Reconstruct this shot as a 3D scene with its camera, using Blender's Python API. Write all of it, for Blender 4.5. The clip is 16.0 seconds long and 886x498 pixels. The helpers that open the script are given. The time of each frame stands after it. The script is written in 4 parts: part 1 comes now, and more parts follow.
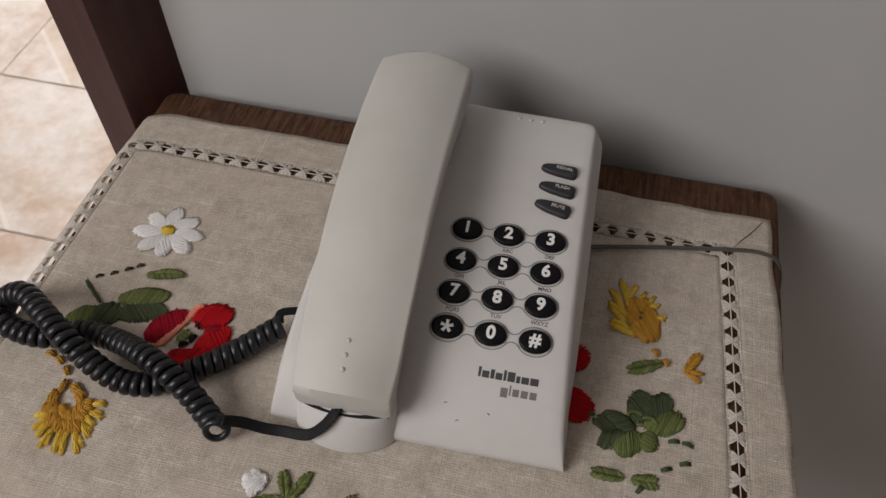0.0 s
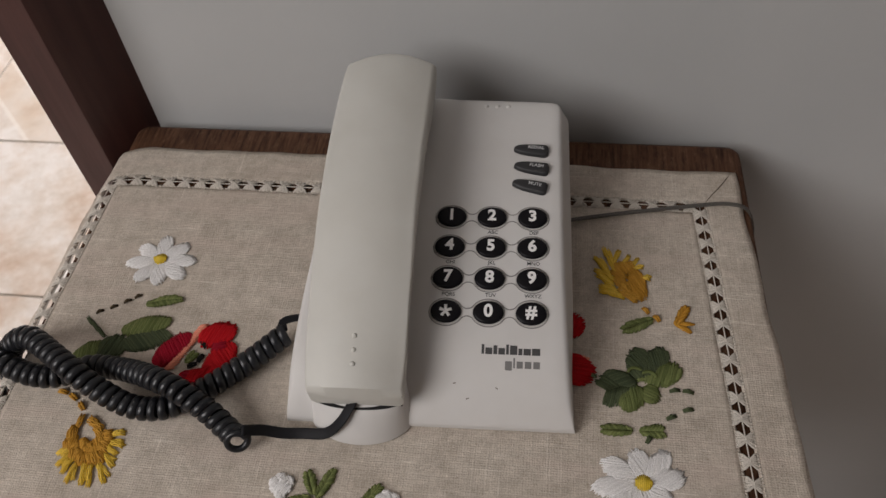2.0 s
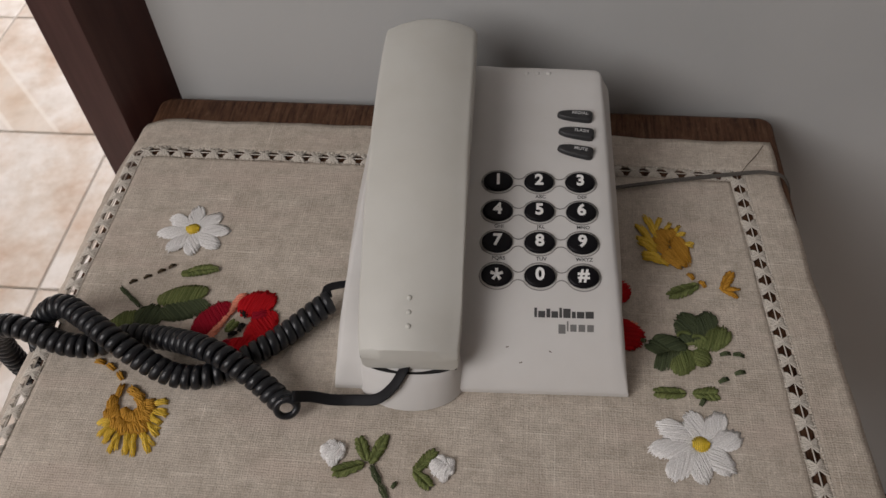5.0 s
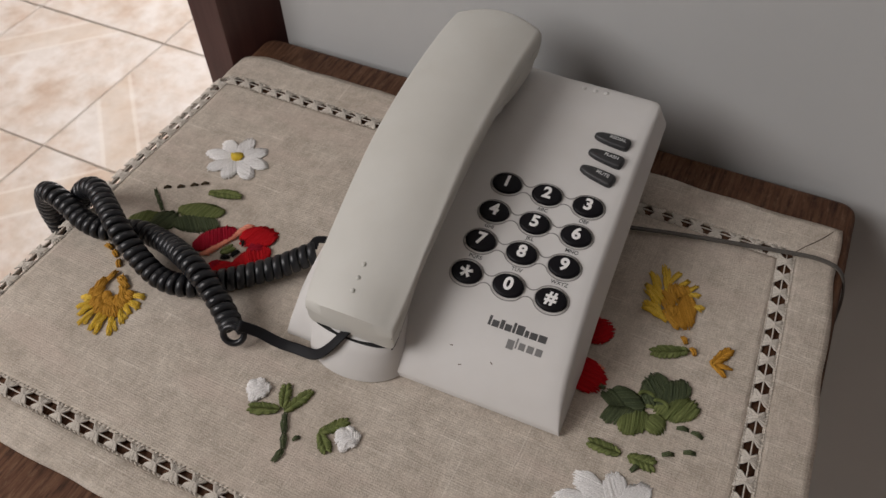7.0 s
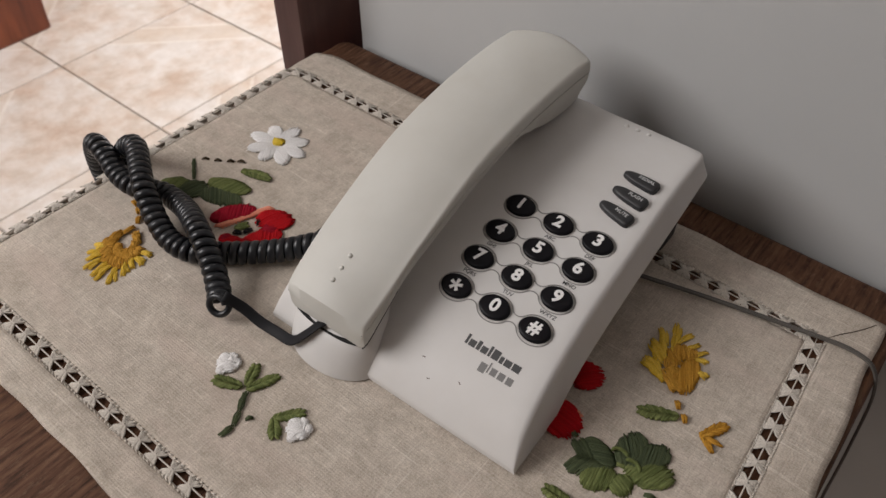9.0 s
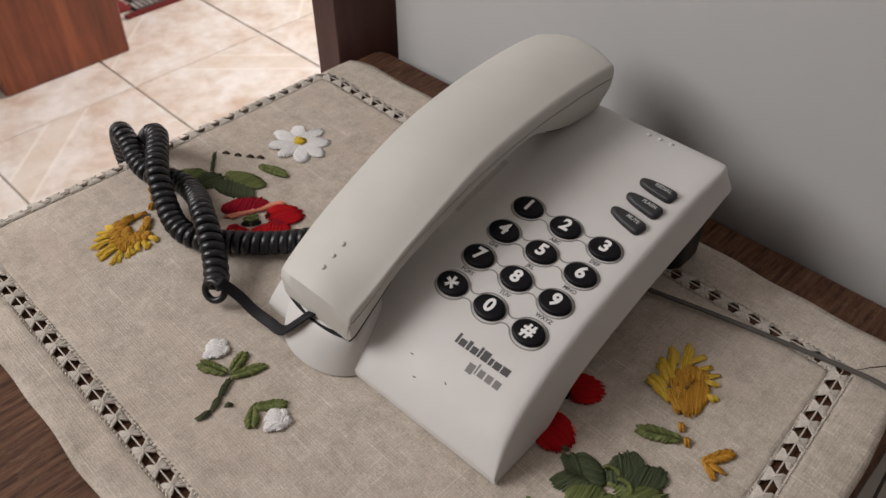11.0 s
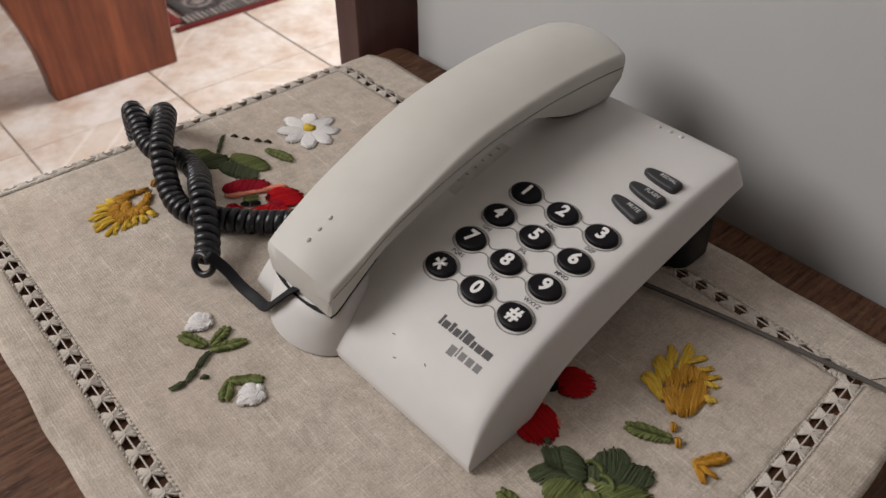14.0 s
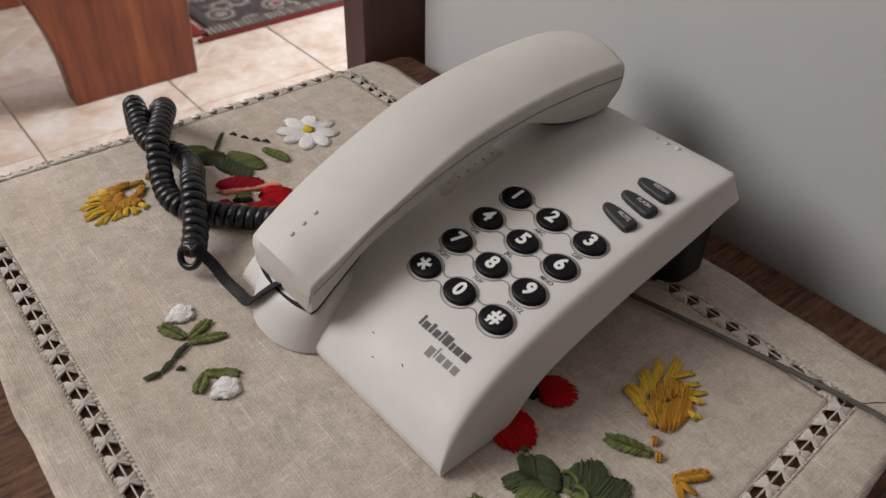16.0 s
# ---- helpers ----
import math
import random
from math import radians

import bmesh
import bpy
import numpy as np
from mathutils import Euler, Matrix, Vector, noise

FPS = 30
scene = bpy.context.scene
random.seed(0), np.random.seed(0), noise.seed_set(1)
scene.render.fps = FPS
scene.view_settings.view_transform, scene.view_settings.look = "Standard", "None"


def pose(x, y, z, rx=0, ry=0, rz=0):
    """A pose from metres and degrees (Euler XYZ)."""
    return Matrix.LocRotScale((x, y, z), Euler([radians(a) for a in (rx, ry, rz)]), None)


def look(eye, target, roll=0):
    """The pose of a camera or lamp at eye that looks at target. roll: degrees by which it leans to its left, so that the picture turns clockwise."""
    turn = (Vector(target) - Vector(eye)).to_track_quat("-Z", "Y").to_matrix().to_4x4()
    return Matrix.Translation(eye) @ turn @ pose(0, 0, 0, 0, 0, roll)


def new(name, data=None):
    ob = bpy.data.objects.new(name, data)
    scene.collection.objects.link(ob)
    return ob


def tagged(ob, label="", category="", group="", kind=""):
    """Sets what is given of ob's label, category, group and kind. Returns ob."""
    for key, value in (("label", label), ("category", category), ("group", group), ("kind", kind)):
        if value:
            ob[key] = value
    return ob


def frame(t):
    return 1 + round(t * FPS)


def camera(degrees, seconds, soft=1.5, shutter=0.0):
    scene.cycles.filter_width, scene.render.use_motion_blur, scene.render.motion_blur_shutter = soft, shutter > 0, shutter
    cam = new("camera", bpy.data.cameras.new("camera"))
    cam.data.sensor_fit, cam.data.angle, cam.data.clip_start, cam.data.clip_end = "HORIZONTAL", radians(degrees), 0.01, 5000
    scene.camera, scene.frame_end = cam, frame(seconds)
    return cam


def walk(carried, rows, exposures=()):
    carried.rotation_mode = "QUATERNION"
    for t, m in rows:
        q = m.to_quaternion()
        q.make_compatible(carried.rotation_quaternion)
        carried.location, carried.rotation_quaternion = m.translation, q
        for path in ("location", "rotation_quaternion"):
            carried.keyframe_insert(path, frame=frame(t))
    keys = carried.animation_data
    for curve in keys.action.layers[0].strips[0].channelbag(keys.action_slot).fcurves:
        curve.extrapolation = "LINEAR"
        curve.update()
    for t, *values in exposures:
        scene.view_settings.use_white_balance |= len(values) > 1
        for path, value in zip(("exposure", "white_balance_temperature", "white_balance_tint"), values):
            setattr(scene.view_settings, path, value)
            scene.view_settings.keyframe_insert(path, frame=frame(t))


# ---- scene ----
cam = camera(58.8, 16.0)
METRES, EYE, TILT, LEAN, TURN = 0.38, 1.1, -52.0, 0.0, 13.6
ROWS = [
    (0.0, 0.0, 0.0, 0.0, -0.0, 0.0, 0.0),
    (0.5, 0.0089, -0.0345, -0.0039, -0.17, 0.21, 1.61),
    (1.0, 0.0079, -0.0564, -0.0177, -0.48, 0.38, 3.59),
    (1.5, -0.0023, -0.0596, -0.0252, -1.0, 0.53, 5.7),
    (2.0, -0.0228, -0.0423, -0.0266, -1.82, 0.47, 7.68),
    (2.5, -0.0479, -0.0232, -0.0256, -2.79, 0.29, 9.35),
    (3.0, -0.0738, -0.0092, -0.0399, -3.83, 0.09, 10.66),
    (3.5, -0.1078, -0.0051, -0.0414, -4.81, -0.1, 11.48),
    (4.0, -0.1347, 0.0017, -0.0405, -5.51, -0.22, 11.55),
    (4.5, -0.1518, -0.0017, -0.0438, -5.3, -0.19, 10.43),
    (5.0, -0.1331, -0.0218, -0.0629, -3.68, 0.23, 7.89),
    (7.5, 0.196, 0.0247, -0.1053, 11.78, 1.44, -12.71),
    (8.0, 0.2294, 0.0386, -0.1035, 13.62, 1.8, -15.65),
    (8.5, 0.255, 0.0568, -0.1096, 15.16, 2.41, -17.98),
    (9.0, 0.2778, 0.0817, -0.1184, 16.35, 3.17, -19.89),
    (11.5, 0.375, 0.1763, -0.1489, 21.7, 4.96, -24.32),
    (12.0, 0.396, 0.2046, -0.1501, 22.33, 5.02, -24.69),
    (12.5, 0.414, 0.2264, -0.1486, 22.96, 5.08, -25.11),
    (13.0, 0.416, 0.2268, -0.1534, 23.38, 5.25, -25.6),
    (13.5, 0.4174, 0.2239, -0.1611, 23.6, 5.47, -26.2),
    (14.0, 0.4148, 0.2205, -0.1701, 23.84, 5.75, -27.0),
    (14.5, 0.4201, 0.2318, -0.1761, 24.03, 6.02, -27.8),
    (15.0, 0.4252, 0.2365, -0.1772, 24.3, 6.28, -28.51),
    (15.5, 0.4325, 0.2413, -0.1802, 24.56, 6.6, -29.16),
    (16.0, 0.4457, 0.2536, -0.1761, 24.68, 7.07, -29.64),
]
walk(cam, [(t, pose(0, 0, EYE, TILT, LEAN, TURN) @ pose(METRES * x, METRES * y, METRES * z, 90 + pitch, roll, yaw)) for t, x, y, z, yaw, pitch, roll in ROWS],
     [(0.0, -0.17), (2.5, -0.22), (5.0, -0.28), (7.5, 0.0), (9.0, 0.11), (16.0, 0.20)])

# focus of the lens: near things sharp, the floor far below soft
cam.data.dof.use_dof = True
cam.data.dof.focus_distance = 0.42
cam.data.dof.aperture_fstop = 18.0

# ---- world and light ----
world = bpy.data.worlds.new("sky")
scene.world = world
world.use_nodes = True
wn = world.node_tree
sky = wn.nodes.new("ShaderNodeTexSky")
sky.sky_type = "NISHITA"
sky.sun_disc = False
sky.sun_elevation, sky.sun_rotation = radians(40), radians(250)
wn.links.new(sky.outputs[0], wn.nodes["Background"].inputs[0])
wn.nodes["Background"].inputs[1].default_value = 0.1


def window_light(name, eye, target, sx, sy, watts, colour):
    la = bpy.data.lights.new(name, "AREA")
    la.shape, la.size, la.size_y, la.energy, la.color = "RECTANGLE", sx, sy, watts, colour
    ob = new(name, la)
    ob.matrix_world = look(eye, target)
    return ob


# daylight through unseen windows, whose places are set to match its direction
window_light("window_daylight", (-1.42, -1.10, 2.05), (-0.1, 0.15, 0.75), 1.25, 1.25, 40, (1.0, 0.957, 0.942))
window_light("next_room_daylight", (-0.95, 3.52, 1.55), (-1.10, 0.60, 0.20), 1.7, 1.5, 150, (1.0, 0.95, 0.945))


# ---- materials ----
def mat(name, base, rough=0.5, metal=0.0):
    m = bpy.data.materials.new(name)
    m.use_nodes = True
    b = m.node_tree.nodes["Principled BSDF"]
    b.inputs["Base Color"].default_value = (*base, 1)
    b.inputs["Roughness"].default_value = rough
    b.inputs["Metallic"].default_value = metal
    return m


def node(m, kind, **values):
    n = m.node_tree.nodes.new(kind)
    for key, value in values.items():
        n.inputs[key].default_value = value
    return n


def coords(m, scale=(1, 1, 1), turn=(0, 0, 0)):
    tc = m.node_tree.nodes.new("ShaderNodeTexCoord")
    mp = node(m, "ShaderNodeMapping", Scale=scale, Rotation=turn)
    m.node_tree.links.new(tc.outputs["Object"], mp.inputs["Vector"])
    return mp.outputs[0]


def noise_tex(m, vec, scale, detail=4.0, rough=0.55):
    n = node(m, "ShaderNodeTexNoise", Scale=scale, Detail=detail, Roughness=rough)
    m.node_tree.links.new(vec, n.inputs["Vector"])
    return n.outputs["Fac"]


def ramp(m, fac, stops):
    r = m.node_tree.nodes.new("ShaderNodeValToRGB")
    while len(r.color_ramp.elements) < len(stops):
        r.color_ramp.elements.new(0.5)
    for e, (p, c) in zip(r.color_ramp.elements, stops):
        e.position, e.color = p, (*c, 1)
    m.node_tree.links.new(fac, r.inputs[0])
    return r.outputs[0]


def mix(m, a, b, fac, how="MIX"):
    n = m.node_tree.nodes.new("ShaderNodeMix")
    n.data_type, n.blend_type = "RGBA", how
    for socket, value in ((n.inputs[0], fac), (n.inputs[6], a), (n.inputs[7], b)):
        if isinstance(value, bpy.types.NodeSocket):
            m.node_tree.links.new(value, socket)
        else:
            socket.default_value = value if isinstance(value, (int, float)) else (*value, 1)
    return n.outputs[2]


def maths(m, how, a, b):
    n = m.node_tree.nodes.new("ShaderNodeMath")
    n.operation = how
    for socket, value in ((n.inputs[0], a), (n.inputs[1], b)):
        if isinstance(value, bpy.types.NodeSocket):
            m.node_tree.links.new(value, socket)
        else:
            socket.default_value = value
    return n.outputs[0]


def colour_in(m, out):
    m.node_tree.links.new(out, m.node_tree.nodes["Principled BSDF"].inputs["Base Color"])


def rough_in(m, out):
    m.node_tree.links.new(out, m.node_tree.nodes["Principled BSDF"].inputs["Roughness"])


def bump_in(m, fac, strength, distance):
    b = node(m, "ShaderNodeBump", Strength=strength, Distance=distance)
    m.node_tree.links.new(fac, b.inputs["Height"])
    m.node_tree.links.new(b.outputs[0], m.node_tree.nodes["Principled BSDF"].inputs["Normal"])


def plastic(name, base, dirty, rough):
    m = mat(name, base, rough)
    v = coords(m)
    blot = noise_tex(m, v, 22.0, 5.0, 0.6)
    colour_in(m, ramp(m, blot, [(0.30, dirty), (0.62, base)]))
    rough_in(m, ramp(m, noise_tex(m, v, 60.0), [(0.3, (rough - 0.06,) * 3), (0.7, (rough + 0.10,) * 3)]))
    bump_in(m, noise_tex(m, v, 2600.0, 2.0), 0.10, 0.0002)
    return m


white_plastic = plastic("aged_white_plastic", (0.622, 0.608, 0.594), (0.592, 0.574, 0.554), 0.52)
ivory_plastic = plastic("yellowed_white_plastic", (0.568, 0.560, 0.522), (0.536, 0.524, 0.482), 0.54)
bezel_plastic = plastic("bezel_plastic", (0.560, 0.540, 0.510), (0.520, 0.495, 0.460), 0.40)
# grey for the shadow line of the keypad grooves
groove_shade = mat("groove_shade_grey", (0.24, 0.232, 0.222), 0.6)
# near-black that paints the shade inside the telephone's slot and gaps
gap_shade = mat("gap_shade_black", (0.006, 0.006, 0.006), 0.9)
seam_dark = mat("dark_seam", (0.045, 0.040, 0.038), 0.8)
key_black = plastic("black_rubber_key", (0.006, 0.0055, 0.007), (0.008, 0.007, 0.009), 0.36)
key_black.node_tree.nodes["Principled BSDF"].inputs["Specular IOR Level"].default_value = 0.13
key_grey = plastic("charcoal_key", (0.018, 0.018, 0.020), (0.025, 0.024, 0.025), 0.48)
foot_black = plastic("black_stand", (0.005, 0.005, 0.006), (0.008, 0.008, 0.008), 0.55)
ink_white = mat("white_ink", (0.82, 0.81, 0.80), 0.55)
ink_grey = mat("grey_ink", (0.050, 0.049, 0.050), 0.55)
ink_mid = mat("mid_grey_ink", (0.17, 0.166, 0.162), 0.55)
ink_pale = mat("pale_ink", (0.50, 0.50, 0.50), 0.55)
ink_faint = mat("faded_ink", (0.27, 0.26, 0.25), 0.7)
speck_brown = mat("brown_speck", (0.10, 0.07, 0.05), 0.8)
cord_black = plastic("black_vinyl_cord", (0.009, 0.010, 0.013), (0.013, 0.014, 0.017), 0.34)
cord_black.node_tree.nodes["Principled BSDF"].inputs["Specular IOR Level"].default_value = 0.45
lead_black = plastic("matt_black_vinyl_lead", (0.008, 0.008, 0.010), (0.012, 0.012, 0.014), 0.60)
lead_black.node_tree.nodes["Principled BSDF"].inputs["Specular IOR Level"].default_value = 0.22
cable_grey = plastic("grey_vinyl_cable", (0.100, 0.090, 0.080), (0.075, 0.068, 0.060), 0.42)

label_paper = mat("worn_label_paper", (0.52, 0.50, 0.46), 0.7)
lv = coords(label_paper)
colour_in(label_paper, ramp(label_paper, noise_tex(label_paper, lv, 160.0), [(0.35, (0.46, 0.435, 0.40)), (0.62, (0.55, 0.525, 0.49))]))

# linen: two crossed sets of threads, slubs and faint stains
linen = mat("natural_linen", (0.42, 0.37, 0.31), 0.92)
lx = noise_tex(linen, coords(linen, (750, 1900, 300)), 1.0, 3.0, 0.65)
ly = noise_tex(linen, coords(linen, (1900, 750, 300)), 1.0, 3.0, 0.65)
slubx = noise_tex(linen, coords(linen, (26, 760, 100)), 1.0, 2.0)
sluby = noise_tex(linen, coords(linen, (760, 26, 100)), 1.0, 2.0)
darkx = noise_tex(linen, coords(linen, (40, 1100, 70), (0, 0, 0.02)), 1.0, 2.0)
darky = noise_tex(linen, coords(linen, (1100, 40, 70), (0, 0, 0.02)), 1.0, 2.0)
weave = maths(linen, "ADD", maths(linen, "MULTIPLY", lx, 0.5), maths(linen, "MULTIPLY", ly, 0.5))
slub = maths(linen, "MAXIMUM", slubx, sluby)
longx = noise_tex(linen, coords(linen, (34, 800, 60), (0, 0, 0.05)), 1.0, 1.0)
longy = noise_tex(linen, coords(linen, (800, 20, 60), (0, 0, 0.05)), 1.0, 1.0)
long_thread = maths(linen, "MAXIMUM", longx, maths(linen, "MULTIPLY", longy, 0.94))
thin = maths(linen, "MAXIMUM", darkx, darky)
wobble = [maths(linen, "MULTIPLY", noise_tex(linen, coords(linen, (1, 1, 1), turn), 300.0, 4.0, 0.75), 13.0) for turn in ((0, 0, 0), (0.5, 0.3, 1.1))]


def thread_rows(axis, pitch):
    """Rounded threads in rows, unevenly spun."""
    sp = linen.node_tree.nodes.new("ShaderNodeSeparateXYZ")
    linen.node_tree.links.new(coords(linen), sp.inputs[0])
    ph = maths(linen, "ADD", maths(linen, "MULTIPLY", sp.outputs[axis], 2 * math.pi / pitch), wobble[axis])
    return maths(linen, "ADD", maths(linen, "MULTIPLY", maths(linen, "SINE", ph, 0.0), 0.5), 0.5)


warp_weft = maths(linen, "ADD", maths(linen, "MULTIPLY", thread_rows(0, 0.00140), thread_rows(1, 0.00130)), maths(linen, "MULTIPLY", maths(linen, "MULTIPLY", thread_rows(0, 0.0025), thread_rows(1, 0.0023)), 0.5))
lc = ramp(linen, weave, [(0.36, (0.512, 0.452, 0.388)), (0.495, (0.562, 0.502, 0.434)), (0.63, (0.612, 0.552, 0.482))])
lc = mix(linen, lc, ramp(linen, warp_weft, [(0.10, (0.80, 0.78, 0.76)), (0.90, (1.10, 1.10, 1.10))]), 0.42, "MULTIPLY")
lc = mix(linen, lc, (0.76, 0.70, 0.62), maths(linen, "MULTIPLY", ramp(linen, slub, [(0.58, (0, 0, 0)), (0.74, (1, 1, 1))]), 0.35))
lc = mix(linen, lc, (0.36, 0.305, 0.255), maths(linen, "MULTIPLY", ramp(linen, thin, [(0.64, (0, 0, 0)), (0.78, (1, 1, 1))]), 0.07))
lc = mix(linen, lc, (0.80, 0.75, 0.68), maths(linen, "MULTIPLY", ramp(linen, long_thread, [(0.66, (0, 0, 0)), (0.75, (1, 1, 1))]), 0.50))
mott = noise_tex(linen, coords(linen), 120.0, 5.0, 0.75)
lc = mix(linen, lc, ramp(linen, mott, [(0.36, (0.80, 0.785, 0.765)), (0.64, (1.10, 1.10, 1.10))]), 0.95, "MULTIPLY")
pill = noise_tex(linen, coords(linen, (1, 1, 1), (0.4, 0.2, 0.7)), 520.0, 2.0)
lc = mix(linen, lc, (0.78, 0.70, 0.62), maths(linen, "MULTIPLY", ramp(linen, pill, [(0.66, (0, 0, 0)), (0.74, (1, 1, 1))]), 0.6))
stain = noise_tex(linen, coords(linen), 16.0, 4.0)
lc = mix(linen, lc, ramp(linen, stain, [(0.35, (0.87, 0.85, 0.83)), (0.65, (1.0, 1.0, 1.0))]), 0.8, "MULTIPLY")
fleck = noise_tex(linen, coords(linen), 420.0, 2.0)
lc = mix(linen, lc, (0.13, 0.10, 0.08), maths(linen, "MULTIPLY", ramp(linen, fleck, [(0.70, (0, 0, 0)), (0.78, (1, 1, 1))]), 0.5))
grit = noise_tex(linen, coords(linen, (1, 1, 1), (0.3, 0.9, 0.2)), 950.0, 3.0, 0.8)
lc = mix(linen, lc, ramp(linen, grit, [(0.36, (0.74, 0.72, 0.71)), (0.45, (0.97, 0.97, 0.97)), (0.56, (1.0, 1.0, 1.0)), (0.65, (1.22, 1.20, 1.19))]), 0.60, "MULTIPLY")
blush = noise_tex(linen, coords(linen, (14, 50, 20)), 1.0, 3.0)
lc = mix(linen, lc, (0.60, 0.485, 0.425), maths(linen, "MULTIPLY", ramp(linen, blush, [(0.52, (0, 0, 0)), (0.70, (1, 1, 1))]), 0.30))
colour_in(linen, lc)
height = maths(linen, "ADD", maths(linen, "MULTIPLY", weave, 0.32), maths(linen, "ADD", maths(linen, "MULTIPLY", warp_weft, 0.30), maths(linen, "MULTIPLY", maths(linen, "MAXIMUM", slub, long_thread), 0.75)))
bump_in(linen, height, 0.46, 0.0010)


def thread(name, dark, light, rough=0.75):
    m = mat(name, light, rough)
    n = m.node_tree.nodes.new("ShaderNodeNewGeometry")
    c = ramp(m, n.outputs["Random Per Island"], [(0.0, dark), (1.0, light)])
    m.node_tree.nodes["Principled BSDF"].inputs["Specular IOR Level"].default_value = 0.12
    f = noise_tex(m, coords(m), 1500.0, 2.0)
    c = mix(m, c, ramp(m, f, [(0.3, (0.72, 0.72, 0.72)), (0.7, (1.12, 1.12, 1.12))]), 0.8, "MULTIPLY")
    colour_in(m, c)
    bump_in(m, f, 0.7, 0.0004)
    return m


t_linen = thread("linen_thread", (0.54, 0.49, 0.43), (0.72, 0.67, 0.605))
t_white = thread("white_thread", (0.77, 0.75, 0.74), (0.86, 0.85, 0.84))
t_yellow = thread("yellow_thread", (0.62, 0.44, 0.04), (0.76, 0.56, 0.08))
t_gold = thread("golden_thread", (0.60, 0.38, 0.035), (0.78, 0.54, 0.09))
t_orange = thread("ochre_thread", (0.40, 0.19, 0.022), (0.55, 0.29, 0.045))
t_red = thread("red_thread", (0.40, 0.005, 0.010), (0.55, 0.010, 0.015))
t_crimson = thread("crimson_thread", (0.25, 0.004, 0.016), (0.36, 0.007, 0.024))
t_pink = thread("salmon_thread", (0.68, 0.22, 0.14), (0.80, 0.31, 0.21))
t_green = thread("moss_green_thread", (0.105, 0.130, 0.042), (0.205, 0.232, 0.086))
t_dark = thread("dark_green_thread", (0.048, 0.062, 0.033), (0.096, 0.116, 0.058))
t_black = thread("black_thread", (0.006, 0.006, 0.006), (0.014, 0.013, 0.012))
t_brown = thread("brown_thread", (0.045, 0.030, 0.020), (0.075, 0.055, 0.030))


def wood(name, dark, mid, light, scale, rough, along=(6, 60, 60)):
    m = mat(name, mid, rough)
    v = coords(m, along)
    g = noise_tex(m, v, scale, 6.0, 0.62)
    c = ramp(m, g, [(0.30, dark), (0.50, mid), (0.70, light)])
    big = noise_tex(m, coords(m, (1, 1, 1)), 9.0, 3.0)
    c = mix(m, c, ramp(m, big, [(0.3, (0.7, 0.68, 0.66)), (0.7, (1.1, 1.08, 1.05))]), 0.7, "MULTIPLY")
    colour_in(m, c)
    rough_in(m, ramp(m, g, [(0.3, (rough + 0.15,) * 3), (0.7, (rough,) * 3)]))
    bump_in(m, g, 0.35, 0.0008)
    return m


walnut = wood("worn_walnut", (0.026, 0.011, 0.006), (0.105, 0.048, 0.026), (0.165, 0.085, 0.048), 3.0, 0.6, (120, 10, 120))
walnut.node_tree.nodes["Principled BSDF"].inputs["Specular IOR Level"].default_value = 0.2
wc = walnut.node_tree.nodes["Principled BSDF"].inputs["Base Color"].links[0].from_socket
worn = noise_tex(walnut, coords(walnut, (150, 50, 90)), 2.2, 6.0, 0.72)
wc = mix(walnut, wc, (0.235, 0.150, 0.095), maths(walnut, "MULTIPLY", ramp(walnut, worn, [(0.54, (0, 0, 0)), (0.70, (1, 1, 1))]), 0.45))
colour_in(walnut, mix(walnut, wc, (0.018, 0.010, 0.007), maths(walnut, "MULTIPLY", ramp(walnut, worn, [(0.30, (1, 1, 1)), (0.44, (0, 0, 0))]), 0.6)))
mahogany = wood("dark_mahogany_paint", (0.042, 0.013, 0.011), (0.058, 0.020, 0.018), (0.074, 0.029, 0.025), 1.5, 0.38, (60, 60, 4))
redwood = wood("orange_hardwood", (0.055, 0.013, 0.007), (0.175, 0.045, 0.018), (0.285, 0.088, 0.036), 1.5, 0.34, (10, 14, 1.2))

plaster = mat("white_wall_paint", (0.70, 0.70, 0.69), 0.7)
pv = coords(plaster)
colour_in(plaster, ramp(plaster, noise_tex(plaster, pv, 3.0, 5.0), [(0.35, (0.455, 0.462, 0.462)), (0.65, (0.505, 0.508, 0.506))]))
bump_in(plaster, noise_tex(plaster, pv, 180.0, 4.0), 0.12, 0.0015)
# ceiling and closing walls are unseen; their tones set the fill light
ceiling_paint = mat("ceiling_paint", (0.64, 0.63, 0.62), 0.85)
unseen_beige = mat("unseen_beige_paint", (0.36, 0.325, 0.29), 0.85)
# dark tone that keeps the unseen east wall from bouncing light
bounce_cut_brown = mat("bounce_cut_paint", (0.13, 0.10, 0.085), 0.85)
grout = mat("tile_grout", (0.42, 0.37, 0.32), 0.9)
gv = coords(grout)
colour_in(grout, ramp(grout, noise_tex(grout, gv, 40.0), [(0.3, (0.34, 0.30, 0.26)), (0.7, (0.48, 0.43, 0.38))]))

# ceramic floor tile: cream marble with peach clouds and a pale diagonal ribbon
tile_mat = mat("cream_marbled_tile", (0.66, 0.60, 0.53), 0.34)
info = tile_mat.node_tree.nodes.new("ShaderNodeObjectInfo")
tco = coords(tile_mat)
shift = node(tile_mat, "ShaderNodeVectorMath")
comb = tile_mat.node_tree.nodes.new("ShaderNodeCombineXYZ")
r10 = maths(tile_mat, "MULTIPLY", info.outputs["Random"], 37.0)
tile_mat.node_tree.links.new(r10, comb.inputs[0])
tile_mat.node_tree.links.new(r10, comb.inputs[2])
tile_mat.node_tree.links.new(tco, shift.inputs[0])
